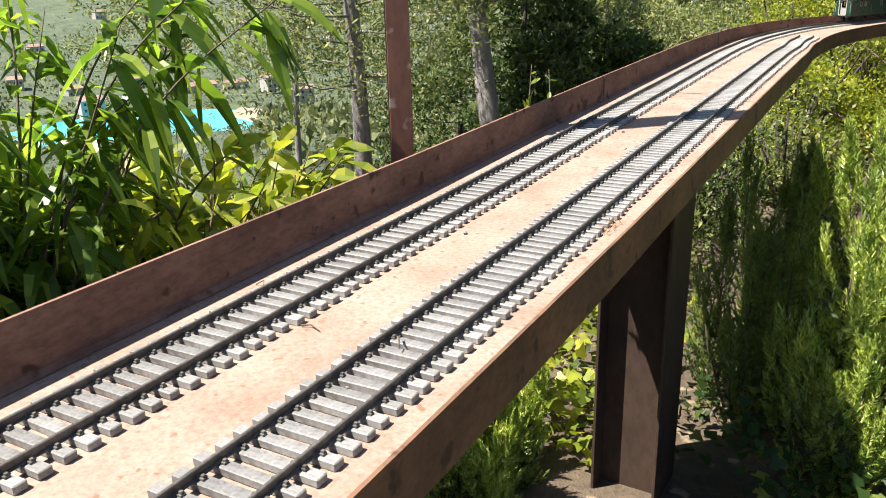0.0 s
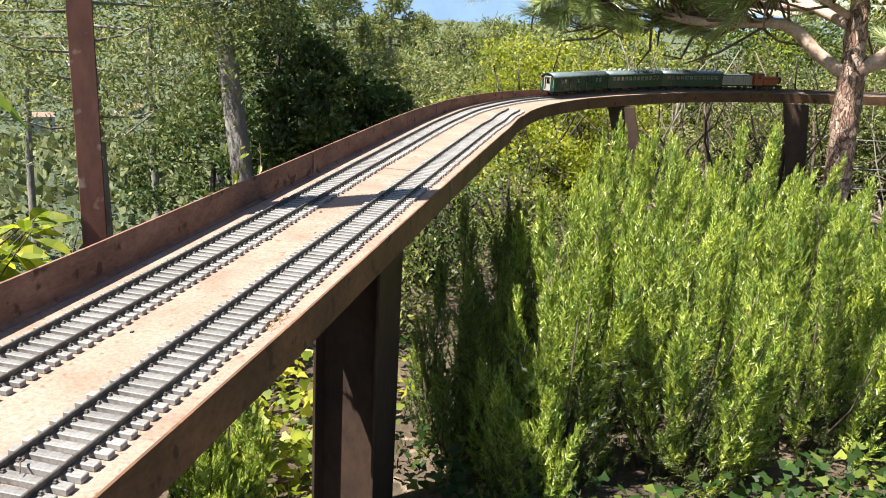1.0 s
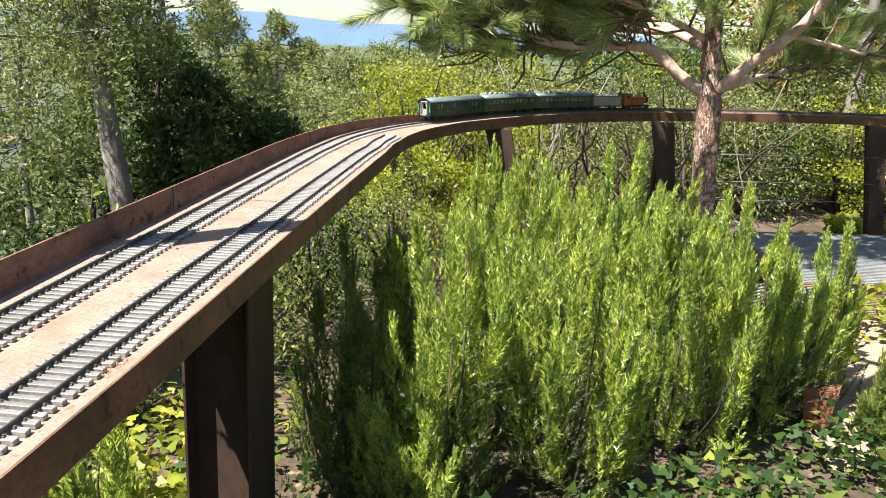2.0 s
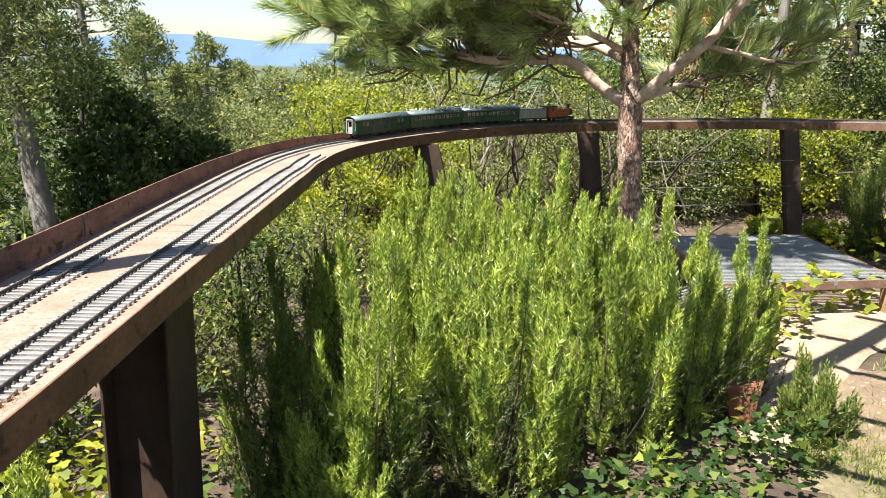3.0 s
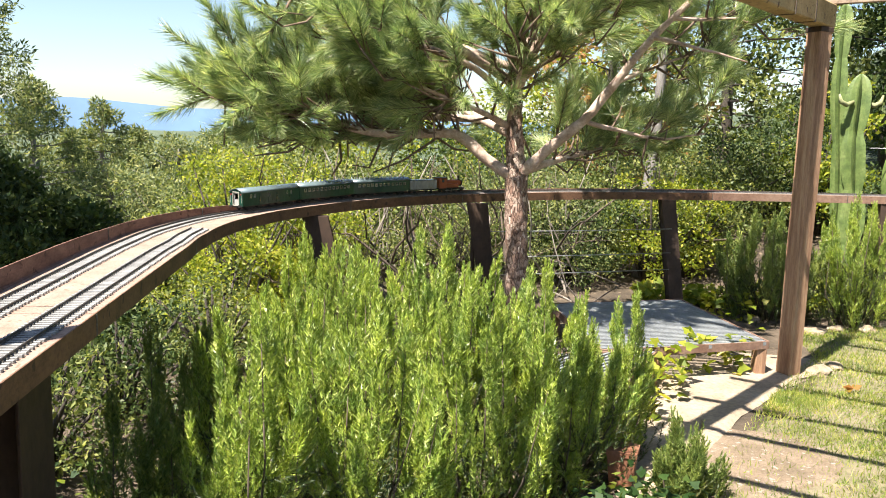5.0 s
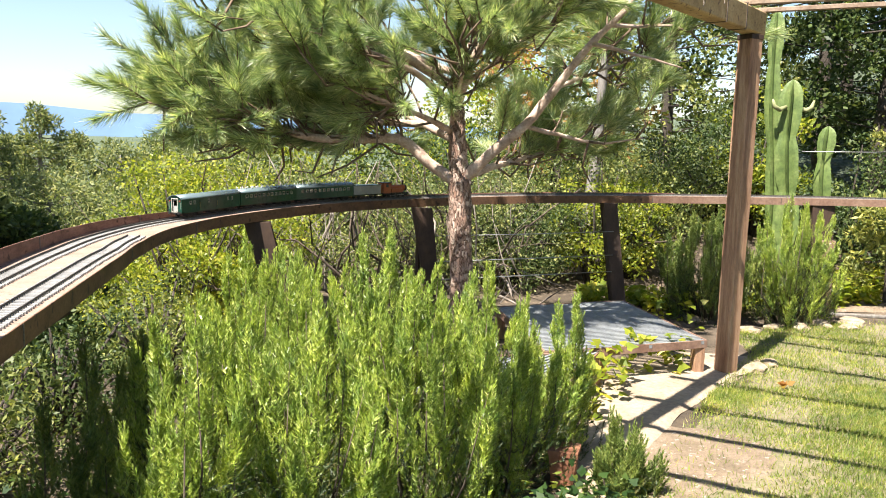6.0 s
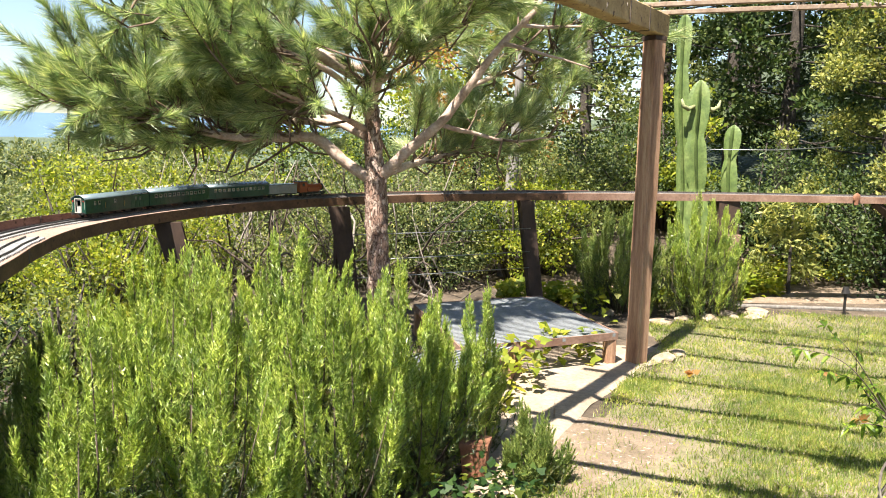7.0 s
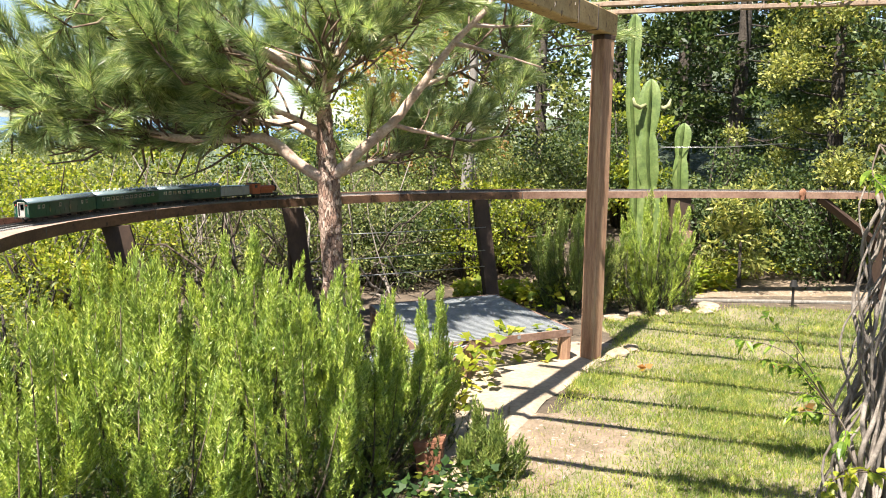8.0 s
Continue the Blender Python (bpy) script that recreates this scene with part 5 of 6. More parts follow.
def tree(name, label, category, x, y, height, spread, n, size, slim, material, seed, bark, trunk_r=0.12, lean=(0, 0), low=0.35, clumps=22, group="", hollow=0.3, z0=None, flat=1.0, puff=(0.14, 0.30)):
    rng = np.random.default_rng(seed)
    g0 = (land(x, y) if z0 is None else z0) - 0.1
    g = thing(name, (x, y, g0), label, category, group)
    bm = bmesh.new()
    top = Vector((lean[0], lean[1], height * 0.92))
    pts = [Vector((lean[0] * f ** 1.5 + 0.04 * height * 0.2 * math.sin(f * 7 + seed), lean[1] * f ** 1.5 + 0.04 * height * 0.2 * math.cos(f * 5 + seed), height * 0.92 * f)) for f in (0, 0.12, 0.25, 0.4, 0.55, 0.7, 0.85, 1)]
    tube(bm, pts, [trunk_r * (1.15 - 0.95 * f) for f in (0, 0.12, 0.25, 0.4, 0.55, 0.7, 0.85, 1)], 10)
    part("trunk", bm, bark, g)
    cl = []
    bm = bmesh.new()
    for k in range(clumps):
        f = low + (1 - low) * (k + rng.uniform(0, 1)) / clumps
        i = min(6, int(f * 7))
        p = pts[i].lerp(pts[i + 1], f * 7 - i)
        a = k * 2.4 + rng.uniform(-0.4, 0.4)
        shape = math.sin(math.pi * min(1, max(0.08, (f - low) / (1 - low) * 0.85 + 0.15))) ** 0.7
        r = spread * shape * rng.uniform(0.45, 1.0)
        e = p + Vector((r * math.cos(a), r * math.sin(a), rng.uniform(0.0, 0.18) * spread * flat))
        tube(bm, [p, p.lerp(e, 0.5) + Vector((0, 0, -0.04 * spread)), e], [trunk_r * 0.15, trunk_r * 0.09, trunk_r * 0.03], 5)
        cl.append((e.x, e.y, e.z, spread * rng.uniform(*puff)))
    part("limb_work", bm, bark, g)
    faces_mesh("crown", crown_leaves(rng, cl, n, size, slim, 0, hollow), 4, material, g)
    return g


def shrub(name, label, category, x, y, r, h, n, size, slim, material, seed, group="", z0=None):
    """A loose shrub of many stems from the ground."""
    rng = np.random.default_rng(seed)
    g0 = (land(x, y) if z0 is None else z0) - 0.05
    g = thing(name, (x, y, g0), label, category, group)
    bm = bmesh.new()
    cl = []
    for k in range(20):
        a, q = k * 2.4, r * math.sqrt((k + 0.5) / 20)
        z = h * rng.uniform(0.35, 0.92) * (1 - 0.25 * (q / r) ** 2)
        e = Vector((q * math.cos(a), q * math.sin(a), z))
        tube(bm, [(e.x * 0.15, e.y * 0.15, 0), (e.x * 0.5, e.y * 0.5, z * 0.6), e], [0.02, 0.014, 0.006], 5)
        cl.append((e.x, e.y, e.z, r * rng.uniform(0.22, 0.4)))
        cl.append((e.x * 1.05, e.y * 1.05, z * 0.5, r * rng.uniform(0.2, 0.35)))
    part("branchwork", bm, M_BARK_DARK, g)
    faces_mesh("foliage", crown_leaves(rng, cl, n, size, slim, 0.05, 0.15), 4, material, g)
    return g


def polar(az, d):
    return 0.5 + d * math.sin(radians(az)), 0.15 + d * math.cos(radians(az))


def slope_tree(name, label, category, az, d, low_deg, top_deg, sp, n, size, slim, mat, seed, bark, r, group, clumps=30, lean=(0, 0), puff=(0.14, 0.30)):
    """A tree on the slope whose crown spans two heights seen from the garden, in degrees."""
    x, y = polar(az, d)
    g0 = land(x, y) - 0.1
    h = 1.45 + d * math.tan(radians(top_deg)) - g0
    low = (1.45 + d * math.tan(radians(low_deg)) - g0) / h
    return tree(name, label, category, x, y, h, sp, n, size, slim, mat, seed, bark, r, lean, min(0.85, max(0.1, low)), clumps, group, 0.3, None, 1.0, puff)


# tall pines on the slope
for az, d, lo, hi, sp, n, r, lean, sd, lab in (
        (-38.2, 8.6, -6, 26, 2.2, 9000, 0.11, (0.1, 0.2), 1, "tall pine with a pale grey trunk on the slope"),
        (-27.8, 10.5, 0, 24, 1.25, 9000, 0.17, (-0.9, 0.5), 2, "tall leaning pine with a grey trunk on the slope"),
        (-33.5, 19, -5, 12, 2.0, 10000, 0.10, (0, 0), 3, "feathery pine further down the slope"),
        (-41, 21, -5, 10, 1.8, 8000, 0.10, (0, 0), 4, "feathery pine further down the slope"),
        (-25.5, 19, -6, 14, 1.5, 10000, 0.2, (0, 0), 5, "tall pine crown on the slope"),
        (-21.5, 24, -8, 4, 1.4, 10000, 0.2, (0, 0), 6, "slender pine on the slope"),
        (-17.6, 30, -7, 2.8, 1.3, 8000, 0.2, (0, 0), 7, "slender pine on the slope"),
        (-15.7, 32, -8, 0.8, 1.2, 8000, 0.2, (0, 0), 8, "slender pine on the slope"),
        (-19.7, 30, -8, 0.8, 1.3, 8000, 0.2, (0, 0), 16, "slender pine on the slope"),
        (-13.2, 26, -9, 0.2, 2.6, 11000, 0.2, (0, 0), 9, "round-topped pine on the slope"),
        (-10.2, 28, -9, 0.5, 2.8, 11000, 0.2, (0, 0), 10, "round-topped pine on the slope"),
        (-7.0, 26, -8, 0.2, 2.8, 10000, 0.2, (0, 0), 11, "round-topped pine on the slope"),
        (-17.0, 20, -11, -2.0, 2.2, 10000, 0.2, (0, 0), 12, "round-topped pine on the slope"),
        (-12.0, 20, -11, -3.0, 2.2, 9000, 0.2, (0, 0), 13, "round-topped pine on the slope"),
        (-29.5, 26, -10, 6, 3.0, 9000, 0.2, (0, 0), 14, "feathery pine further down the slope"),
        (-50, 24, -4, 8, 2.0, 6000, 0.1, (0, 0), 15, "feathery pine further down the slope")):
    slope_tree("pine_tree", lab, "pine tree", az, d, lo, hi, sp, int(n * (3.0 if d < 12 else 1.15)), 0.030 + 0.0046 * d, 0.3, L_FARPINE, 300 + sd, M_BARK_GREY, r, "pines on the slope", 60, lean, (0.15, 0.33) if d < 12 else (0.12, 0.27))

# darker evergreen oaks on the slope
for az, d, lo, hi, sp, n, sd in ((-22.5, 11.5, -17, -2.5, 1.6, 15000, 1), (-25.5, 13, -16, 1.0, 1.7, 12000, 2), (-18.5, 12.5, -16, -4.5, 1.4, 11000, 3), (-30, 16, -14, -5, 1.8, 8000, 4), (-14, 14, -15, -5.5, 1.5, 9000, 5)):
    slope_tree("oak_tree", "dark evergreen oak on the slope", "oak tree", az, d, lo, hi, sp, n, 0.10, 0.55, L_OAK if sd != 5 else L_MID, 400 + sd, M_BARK_DARK, 0.1, "oaks on the slope", 26)

# low growth on the bank below the parapet
for k, (x, y, r, h) in enumerate(((-1.35, 3.1, 0.35, 0.6), (-0.9, 3.8, 0.4, 0.7), (-0.75, 4.6, 0.4, 0.7), (-0.4, 5.4, 0.45, 0.75), (-0.72, 1.0, 0.14, 0.85), (-0.65, 0.7, 0.14, 0.85))):
    shrub("bank_shrub", "leafy green shrub on the bank below the parapet", "shrub", x, y, r, h - land(x, y), 4200, 0.036, 0.4, L_MID if k % 2 else L_OAK, 560 + k, "shrubs on the bank")

# brush along the slope below the bridge
for k in range(30):
    az = -62 + k * 1.9
    d = 8.5 + (k * 7 % 5) * 2.2
    x, y = polar(az, d)
    shrub("slope_bush", "rounded green bush on the slope", "bush", x, y, 1.3, 0.7 + 0.3 * (k % 3), 2200, 0.08, 0.45, (L_FARPINE, L_MID, L_FARPINE, L_OAK)[k % 4], 500 + k, "bushes on the slope")

# undergrowth behind the curve of the bridge
for k, (az, d, r, h, mat, n, s) in enumerate((
        (-8.5, 7.6, 0.8, 2.0, L_YELLOW, 9000, 0.055), (-5.0, 8.2, 0.8, 1.8, L_YELLOW, 8000, 0.05), (-1.5, 8.4, 0.8, 1.3, L_MID, 6000, 0.045), (2.0, 8.8, 0.8, 1.0, L_FARPINE, 5000, 0.045), (5.5, 8.8, 0.7, 0.9, L_MID, 5000, 0.045),
        (9.0, 8.4, 0.8, 1.3, L_MID, 8000, 0.045), (12.5, 8.4, 0.8, 1.4, L_FARPINE, 8000, 0.045), (15.5, 8.3, 0.5, 1.2, L_OAK, 3600, 0.05), (20.5, 8.4, 0.45, 1.3, L_YELLOW, 2600, 0.055), (23.0, 8.6, 0.35, 1.2, L_YELLOW, 1800, 0.055), (16.5, 9.2, 0.8, 1.4, L_MID, 6000, 0.05), (21.0, 8.9, 0.8, 1.5, L_MID, 7000, 0.05),
        (24.5, 9.8, 0.8, 1.4, L_MID, 7000, 0.055), (28.0, 10.3, 0.8, 1.5, L_OAK, 7000, 0.055), (30.5, 10.1, 0.5, 2.0, L_YELLOW, 2200, 0.09), (36.0, 10.2, 0.8, 1.4, L_OAK, 6000, 0.06), (40.0, 10.1, 0.8, 1.3, L_OAK, 6000, 0.06), (44.5, 9.9, 0.9, 1.5, L_OAK, 6000, 0.06),
        (-6, 11, 1.4, 2.4, L_MID, 9000, 0.07), (-1, 11, 1.4, 2.0, L_FARPINE, 9000, 0.07), (5, 11, 1.4, 1.8, L_MID, 9000, 0.07), (11, 11, 1.4, 2.2, L_OAK, 9000, 0.07), (18, 11.5, 1.4, 2.4, L_MID, 9000, 0.07))):
    x, y = polar(az, d)
    shrub("shrub", "dense sunlit yellow-green shrub behind the bridge" if mat is L_YELLOW else "dense tangled green shrub behind the bridge", "shrub", x, y, r, h, int(n * 1.5), s * 0.74, 0.55, mat, 600 + k, "shrubs behind the bridge", -0.5 if az < 8 else None)


def tangle(az, d, z, r, seed):
    """A thicket of bare grey-brown branches."""
    rng = np.random.default_rng(seed)
    x, y = polar(az, d)
    g = thing("bare_thicket", (x, y, z), "thicket of bare grey-brown branches behind the bridge", "thicket", "bare thickets")
    for k in range(40):
        bm = bmesh.new()
        p = Vector((rng.normal(0, r * 0.4), rng.normal(0, r * 0.3), 0))
        d_ = Vector(rng.normal(0, 0.6, 3)) + Vector((0, 0, 0.9))
        pts = [p]
        for j in range(5):
            d_ = (d_ + Vector(rng.normal(0, 0.35, 3))).normalized()
            pts.append(pts[-1] + d_ * r * 0.34)
        w = rng.choice((0.006, 0.009, 0.018))
        tube(bm, pts, [w * (1 - 0.15 * j) for j in range(6)], 5)
        part("branch", bm, M_TWIG if k % 3 else M_VINE, g)


for _k, (_az, _d) in enumerate(((0.5, 8.0), (3.5, 7.9), (6.5, 8.0), (10.5, 7.9), (-2.5, 8.1), (14, 8.1))):
    tangle(_az, _d, -0.2, 1.0, 650 + _k)

# trees that close the garden behind the shrubs
for k, (az, d, h, sp, mat, n, s) in enumerate((
        (-3, 14, 3.2, 1.6, L_YELLOW, 5000, 0.12), (3, 15, 3.6, 1.8, L_YELLOW, 5000, 0.12), (8.5, 16, 3.4, 1.8, L_FARPINE, 5000, 0.13), (14, 14, 4.0, 1.8, L_YELLOW, 4500, 0.12), (17, 12.0, 4.4, 1.4, L_DRY, 3200, 0.10), (20.5, 13.5, 5.0, 2.0, L_MID, 5000, 0.12), (24.5, 13.0, 5.0, 1.9, L_MID, 6000, 0.11),
        (34, 13.5, 7.5, 2.4, L_OAK, 16000, 0.11), (29.5, 15, 6.5, 2.2, L_MID, 7000, 0.10), (37.5, 12.5, 6.5, 2.0, L_OAK, 14000, 0.11), (43.5, 10.4, 4.6, 1.25, L_OLIVE, 16000, 0.062), (48.5, 10.2, 5.2, 1.6, L_OLIVE, 13000, 0.065), (51, 10.5, 6.5, 2.2, L_OAK, 7000, 0.10),
        (35, 18, 10, 3.4, L_OAK, 9000, 0.15), (42, 17, 10, 3.4, L_OAK, 9000, 0.15), (47, 15, 9, 3.0, L_OAK, 7000, 0.15))):
    x, y = polar(az, d)
    tree("broadleaf_tree", "tree with orange-brown dry leaves" if mat is L_DRY else ("dark dense evergreen tree behind the path" if mat is L_OAK else "leafy green tree closing the garden"), "tree", x, y, h, sp, int(n * 1.5), s * 0.76, 0.55, mat, 700 + k, M_BARK_DARK, 0.11, (0, 0), 0.12, 52, "trees round the garden", 0.1, None, 1.0, (0.11, 0.23))
x, y = polar(38.7, 8.9)
tree("sapling", "young leafy sapling with bright long leaves beside the earth path", "sapling", x, y, 1.25, 0.45, 2000, 0.075, 0.32, L_OLIVE, 780, M_BARK_DARK, 0.02, (0, 0), 0.3, 16, "", 0.2, None, 1.0, (0.2, 0.35))
x, y = polar(20.0, 8.6)
tree("slim_tree", "slim pale trunk standing behind the bridge", "tree", x, y, 4.5, 1.0, 2500, 0.09, 0.4, L_MID, 790, M_BARK_GREY, 0.07, (0.1, 0), 0.55, 14)


# ---- the peach tree and oak sprays beside the bridge ----
def spray(name, label, category, origin, targets, size, slim, material, seed, per=26, droop=0.35, stem=0.008):
    """Arching leafy shoots from one stem."""
    rng = np.random.default_rng(seed)
    g = thing(name, origin, label, category)
    o = Vector(origin)
    bm = bmesh.new()
    base, way = [], []
    for tgt in targets:
        e = Vector(tgt) - o
        mid = e * 0.5 + Vector((0, 0, 0.12 * e.length)) + Vector(rng.normal(0, 0.03, 3))
        fine = curve_points([Vector((0, 0, 0)), mid, e], 0.03)
        tube(bm, fine, [stem * (1 - 0.8 * k / (len(fine) - 1)) for k in range(len(fine))], 6)
        for _ in range(per):
            f = rng.uniform(0.3, 1.0)
            i = min(len(fine) - 2, int(f * (len(fine) - 1)))
            d = (fine[i + 1] - fine[i]).normalized()
            base.append(fine[i])
            way.append(d * 0.6 + Vector(rng.normal(0, 0.6, 3)) + Vector((0, 0, -0.35)))
    part("branchwork", bm, M_TWIG, g)
    base, way = np.array(base), np.array(way)
    n = len(base)
    # long leaves folded along the midrib: two halves, each of two pieces, bent downward
    way = unit(way)
    side = unit(np.cross(way, np.array([0, 0, 1.0]) + rng.normal(0, 0.45, (n, 3))))
    up = np.cross(side, way)
    ln = (size * rng.uniform(0.6, 1.15, n))[:, None]
    wd = ln * slim * 0.5
    stations = []
    for f, w in ((0.0, 0.05), (0.22, 0.75), (0.5, 1.0), (0.78, 0.6), (1.0, 0.02)):
        c = base + way * ln * f - np.array([0, 0, 1.0]) * (droop * ln * f ** 2)
        stations.append((c, c + side * wd * w + up * wd * w * 0.35, c - side * wd * w + up * wd * w * 0.35))
    quads = []
    for (c0, r0, l0), (c1, r1, l1) in zip(stations, stations[1:]):
        quads.append(np.stack([c0, r0, r1, c1], 1))
        quads.append(np.stack([l0, c0, c1, l1], 1))
    faces_mesh("foliage", np.concatenate(quads).reshape(-1, 3), 4, material, g)
    return g


_r = random.Random(5)
PEACH = (-1.15, 0.92, 0.5)
spray("peach_tree", "young peach tree with long drooping green leaves behind the parapet", "peach tree", PEACH,
      [(-1.15 + _r.uniform(-0.55, 0.05), 0.95 + _r.uniform(-0.4, 0.3), 1.0 + _r.uniform(-0.25, 0.62)) for _k in range(44)] + [(-0.95 + _r.uniform(-0.15, 0.2), 1.2 + _r.uniform(-0.1, 0.2), 1.22 + _r.uniform(-0.05, 0.2)) for _k in range(7)], 0.125, 0.25, L_PEACH, 31, 34, 0.75, 0.005)
bm = bmesh.new()
tube(bm, [(-1.15, 0.92, 0.45), (-1.17, 0.91, 0.7), (-1.21, 0.93, 0.95), (-1.28, 0.9, 1.3)], [0.022, 0.018, 0.014, 0.006], 8)
part("trunk", bm, M_BARK_DARK, bpy.data.objects["peach_tree"]).matrix_basis = Matrix.Translation((1.15, -0.92, -0.5))
spray("oak_branch", "hanging oak spray with lobed dark leaves", "oak tree", (-2.23, 3.09, 2.16), [(-1.83 + _r.uniform(-0.5, 0.6), 2.69 + _r.uniform(-0.4, 0.45), 1.6 + _r.uniform(-0.15, 0.4)) for _k in range(20)], 0.095, 0.6, L_OAKLEAF, 33, 26, 0.1, 0.006)
for _k, (_x, _y, _z) in enumerate(((-1.25, 1.5, 0.72), (-1.6, 1.35, 0.66), (-1.05, 1.62, 0.5), (-1.9, 1.0, 0.6), (-0.98, 1.42, 0.70), (-1.5, 1.9, 0.5), (-1.15, 1.28, 0.74), (-1.4, 1.7, 0.62))):
    spray("leafy_shrub", "bright green broad-leaved shrub behind the parapet", "shrub", (_x, _y, _z - 0.25), [(_x + _r.uniform(-0.32, 0.32), _y + _r.uniform(-0.32, 0.32), _z + 0.2 + _r.uniform(-0.12, 0.14)) for _q in range(16)], 0.10, 0.42, L_YELLOW if _k % 3 != 2 else L_PEACH, 40 + _k, 14, 0.2, 0.006)
spray("seedling", "pale green seedling sprouting behind the parapet", "seedling", (-0.56, 2.02, 0.8), [(-0.58, 2.02, 1.12), (-0.54, 1.98, 1.10), (-0.57, 2.1, 1.1)], 0.03, 0.4, L_YELLOW, 55, 14, 0.0, 0.003)

# vine on the old post
rng_v = random.Random(12)
vine = thing("vine", (3.19, 2.32, 0.0), "bare twisting grey vine stems climbing the old post", "vine")
for k in range(44):
    bm = bmesh.new()
    ph, turns, r0 = rng_v.uniform(0, 6.28), rng_v.uniform(-0.8, 0.8), rng_v.uniform(0.05, 0.13)
    pts, rad = [], []
    top = rng_v.uniform(0.8, 1.9)
    for j in range(22):
        f = j / 21
        rr = r0 * (1.45 - 0.6 * f) + 0.035 * math.sin(f * 17 + k * 2.1)
        a = ph + turns * f * 5
        pts.append((rr * math.cos(a) - 0.05, rr * math.sin(a), top * f))
        rad.append((0.011 if k % 5 == 0 else 0.0055) * (1.1 - 0.5 * f))
    tube(bm, pts, rad, 6)
    part("stem", bm, M_VINE, vine)
spray("vine_shoot", "leafy vine shoot reaching over the lawn", "vine", (2.9, 2.28, 0.55), [(2.48, 2.36, 0.84), (2.60, 2.36, 0.93), (2.72, 2.3, 0.92), (2.55, 2.3, 0.78), (2.62, 2.25, 0.66), (2.68, 2.3, 0.54), (2.75, 2.15, 0.46)], 0.055, 0.40, L_PEACH, 61, 13, 0.4, 0.003)
spray("vine_shoot", "broad green vine leaves at the old post", "vine", (2.95, 2.28, 0.35), [(2.75, 2.05, 0.4), (2.85, 1.95, 0.3), (2.8, 2.1, 0.25), (2.9, 1.9, 0.42)], 0.055, 0.5, L_YELLOW, 62, 16, 0.35, 0.004)
spray("vine_shoot", "green vine leaves hanging near the top of the old post", "vine", (3.0, 2.3, 1.5), [(2.9, 2.15, 1.35), (2.95, 2.1, 1.2), (2.98, 2.12, 1.45)], 0.06, 0.5, L_PEACH, 63, 14, 0.4, 0.004)
_tend = thing("tendril", (3.308, 4.962, BEAM_Z), "dry curling tendrils wound along the pergola beam and battens", "vine")
for k in range(22):
    bm = bmesh.new()
    o = BEAM_DIR * rng_v.uniform(0, 1.4) if k < 10 else SLAT_DIR * rng_v.uniform(0.2, 2.6) + BEAM_DIR * rng_v.choice((0.02, 0.3)) + Vector((0, 0, 0.1))
    pts = [o + Vector((rng_v.uniform(-0.02, 0.02) + 0.03 * math.cos(j * 1.3 + k), 0.05 * math.sin(j * 1.1 + k), -0.02 - 0.05 * math.sin(j * 0.9 + k * 2) + 0.012 * j)) + BEAM_DIR * 0.03 * j for j in range(7)]
    tube(bm, curve_points(pts, 0.02), [0.003] * len(curve_points(pts, 0.02)), 4)
    part("curl", bm, M_BEAM if k % 2 else M_VINE, _tend)

def batten_vine(rows, count, seed, label, material, size):
    """Leaves of the vine that lies along the pergola's battens: rows of (along the beam, from, to along the batten)."""
    rng = np.random.default_rng(seed)
    g = thing("vine", (3.308, 4.962, BEAM_Z), label, "vine", "vines on the pergola")
    base = []
    for s0, u0, u1 in rows:
        bm = bmesh.new()
        pts = []
        for j in range(15):
            u = u0 + (u1 - u0) * j / 14
            pts.append(BEAM_DIR * (s0 + 0.05 * math.sin(u * 9 + seed)) + SLAT_DIR * u + Vector((0, 0, 0.115 + 0.03 * math.sin(u * 13))))
        tube(bm, curve_points(pts, 0.04), [0.006] * len(curve_points(pts, 0.04)), 5)
        part("stem", bm, M_VINE, g)
        u = rng.uniform(u0, u1, count)
        off = rng.normal(0, 1, (count, 3)) * (0.06, 0.06, 0.05)
        base.append(np.array(BEAM_DIR)[None] * s0 + np.array(SLAT_DIR)[None] * u[:, None] + off + (0, 0, 0.10))
    base = np.concatenate(base)
    way = rng.normal(0, 0.6, base.shape) + (0, 0, -0.3)
    faces_mesh("foliage", lobed_leaves(rng, base, way, rng.uniform(*size, len(base))), 8, material, g)


batten_vine([(-0.13, 1.2, 2.3), (0.2, 1.1, 2.4)], 130, 71, "yellow-green vine leaves trailing over the pergola battens", L_OLIVE, (0.018, 0.036))
# this one stays unseen; added for the dappled shade it casts on the lawn
batten_vine([(2.62, 1.3, 2.3), (3.2, 1.0, 2.3), (3.75, 1.4, 2.6)], 420, 72, "leafy vine out of view on the pergola battens, shading the lawn", L_PEACH, (0.03, 0.06))

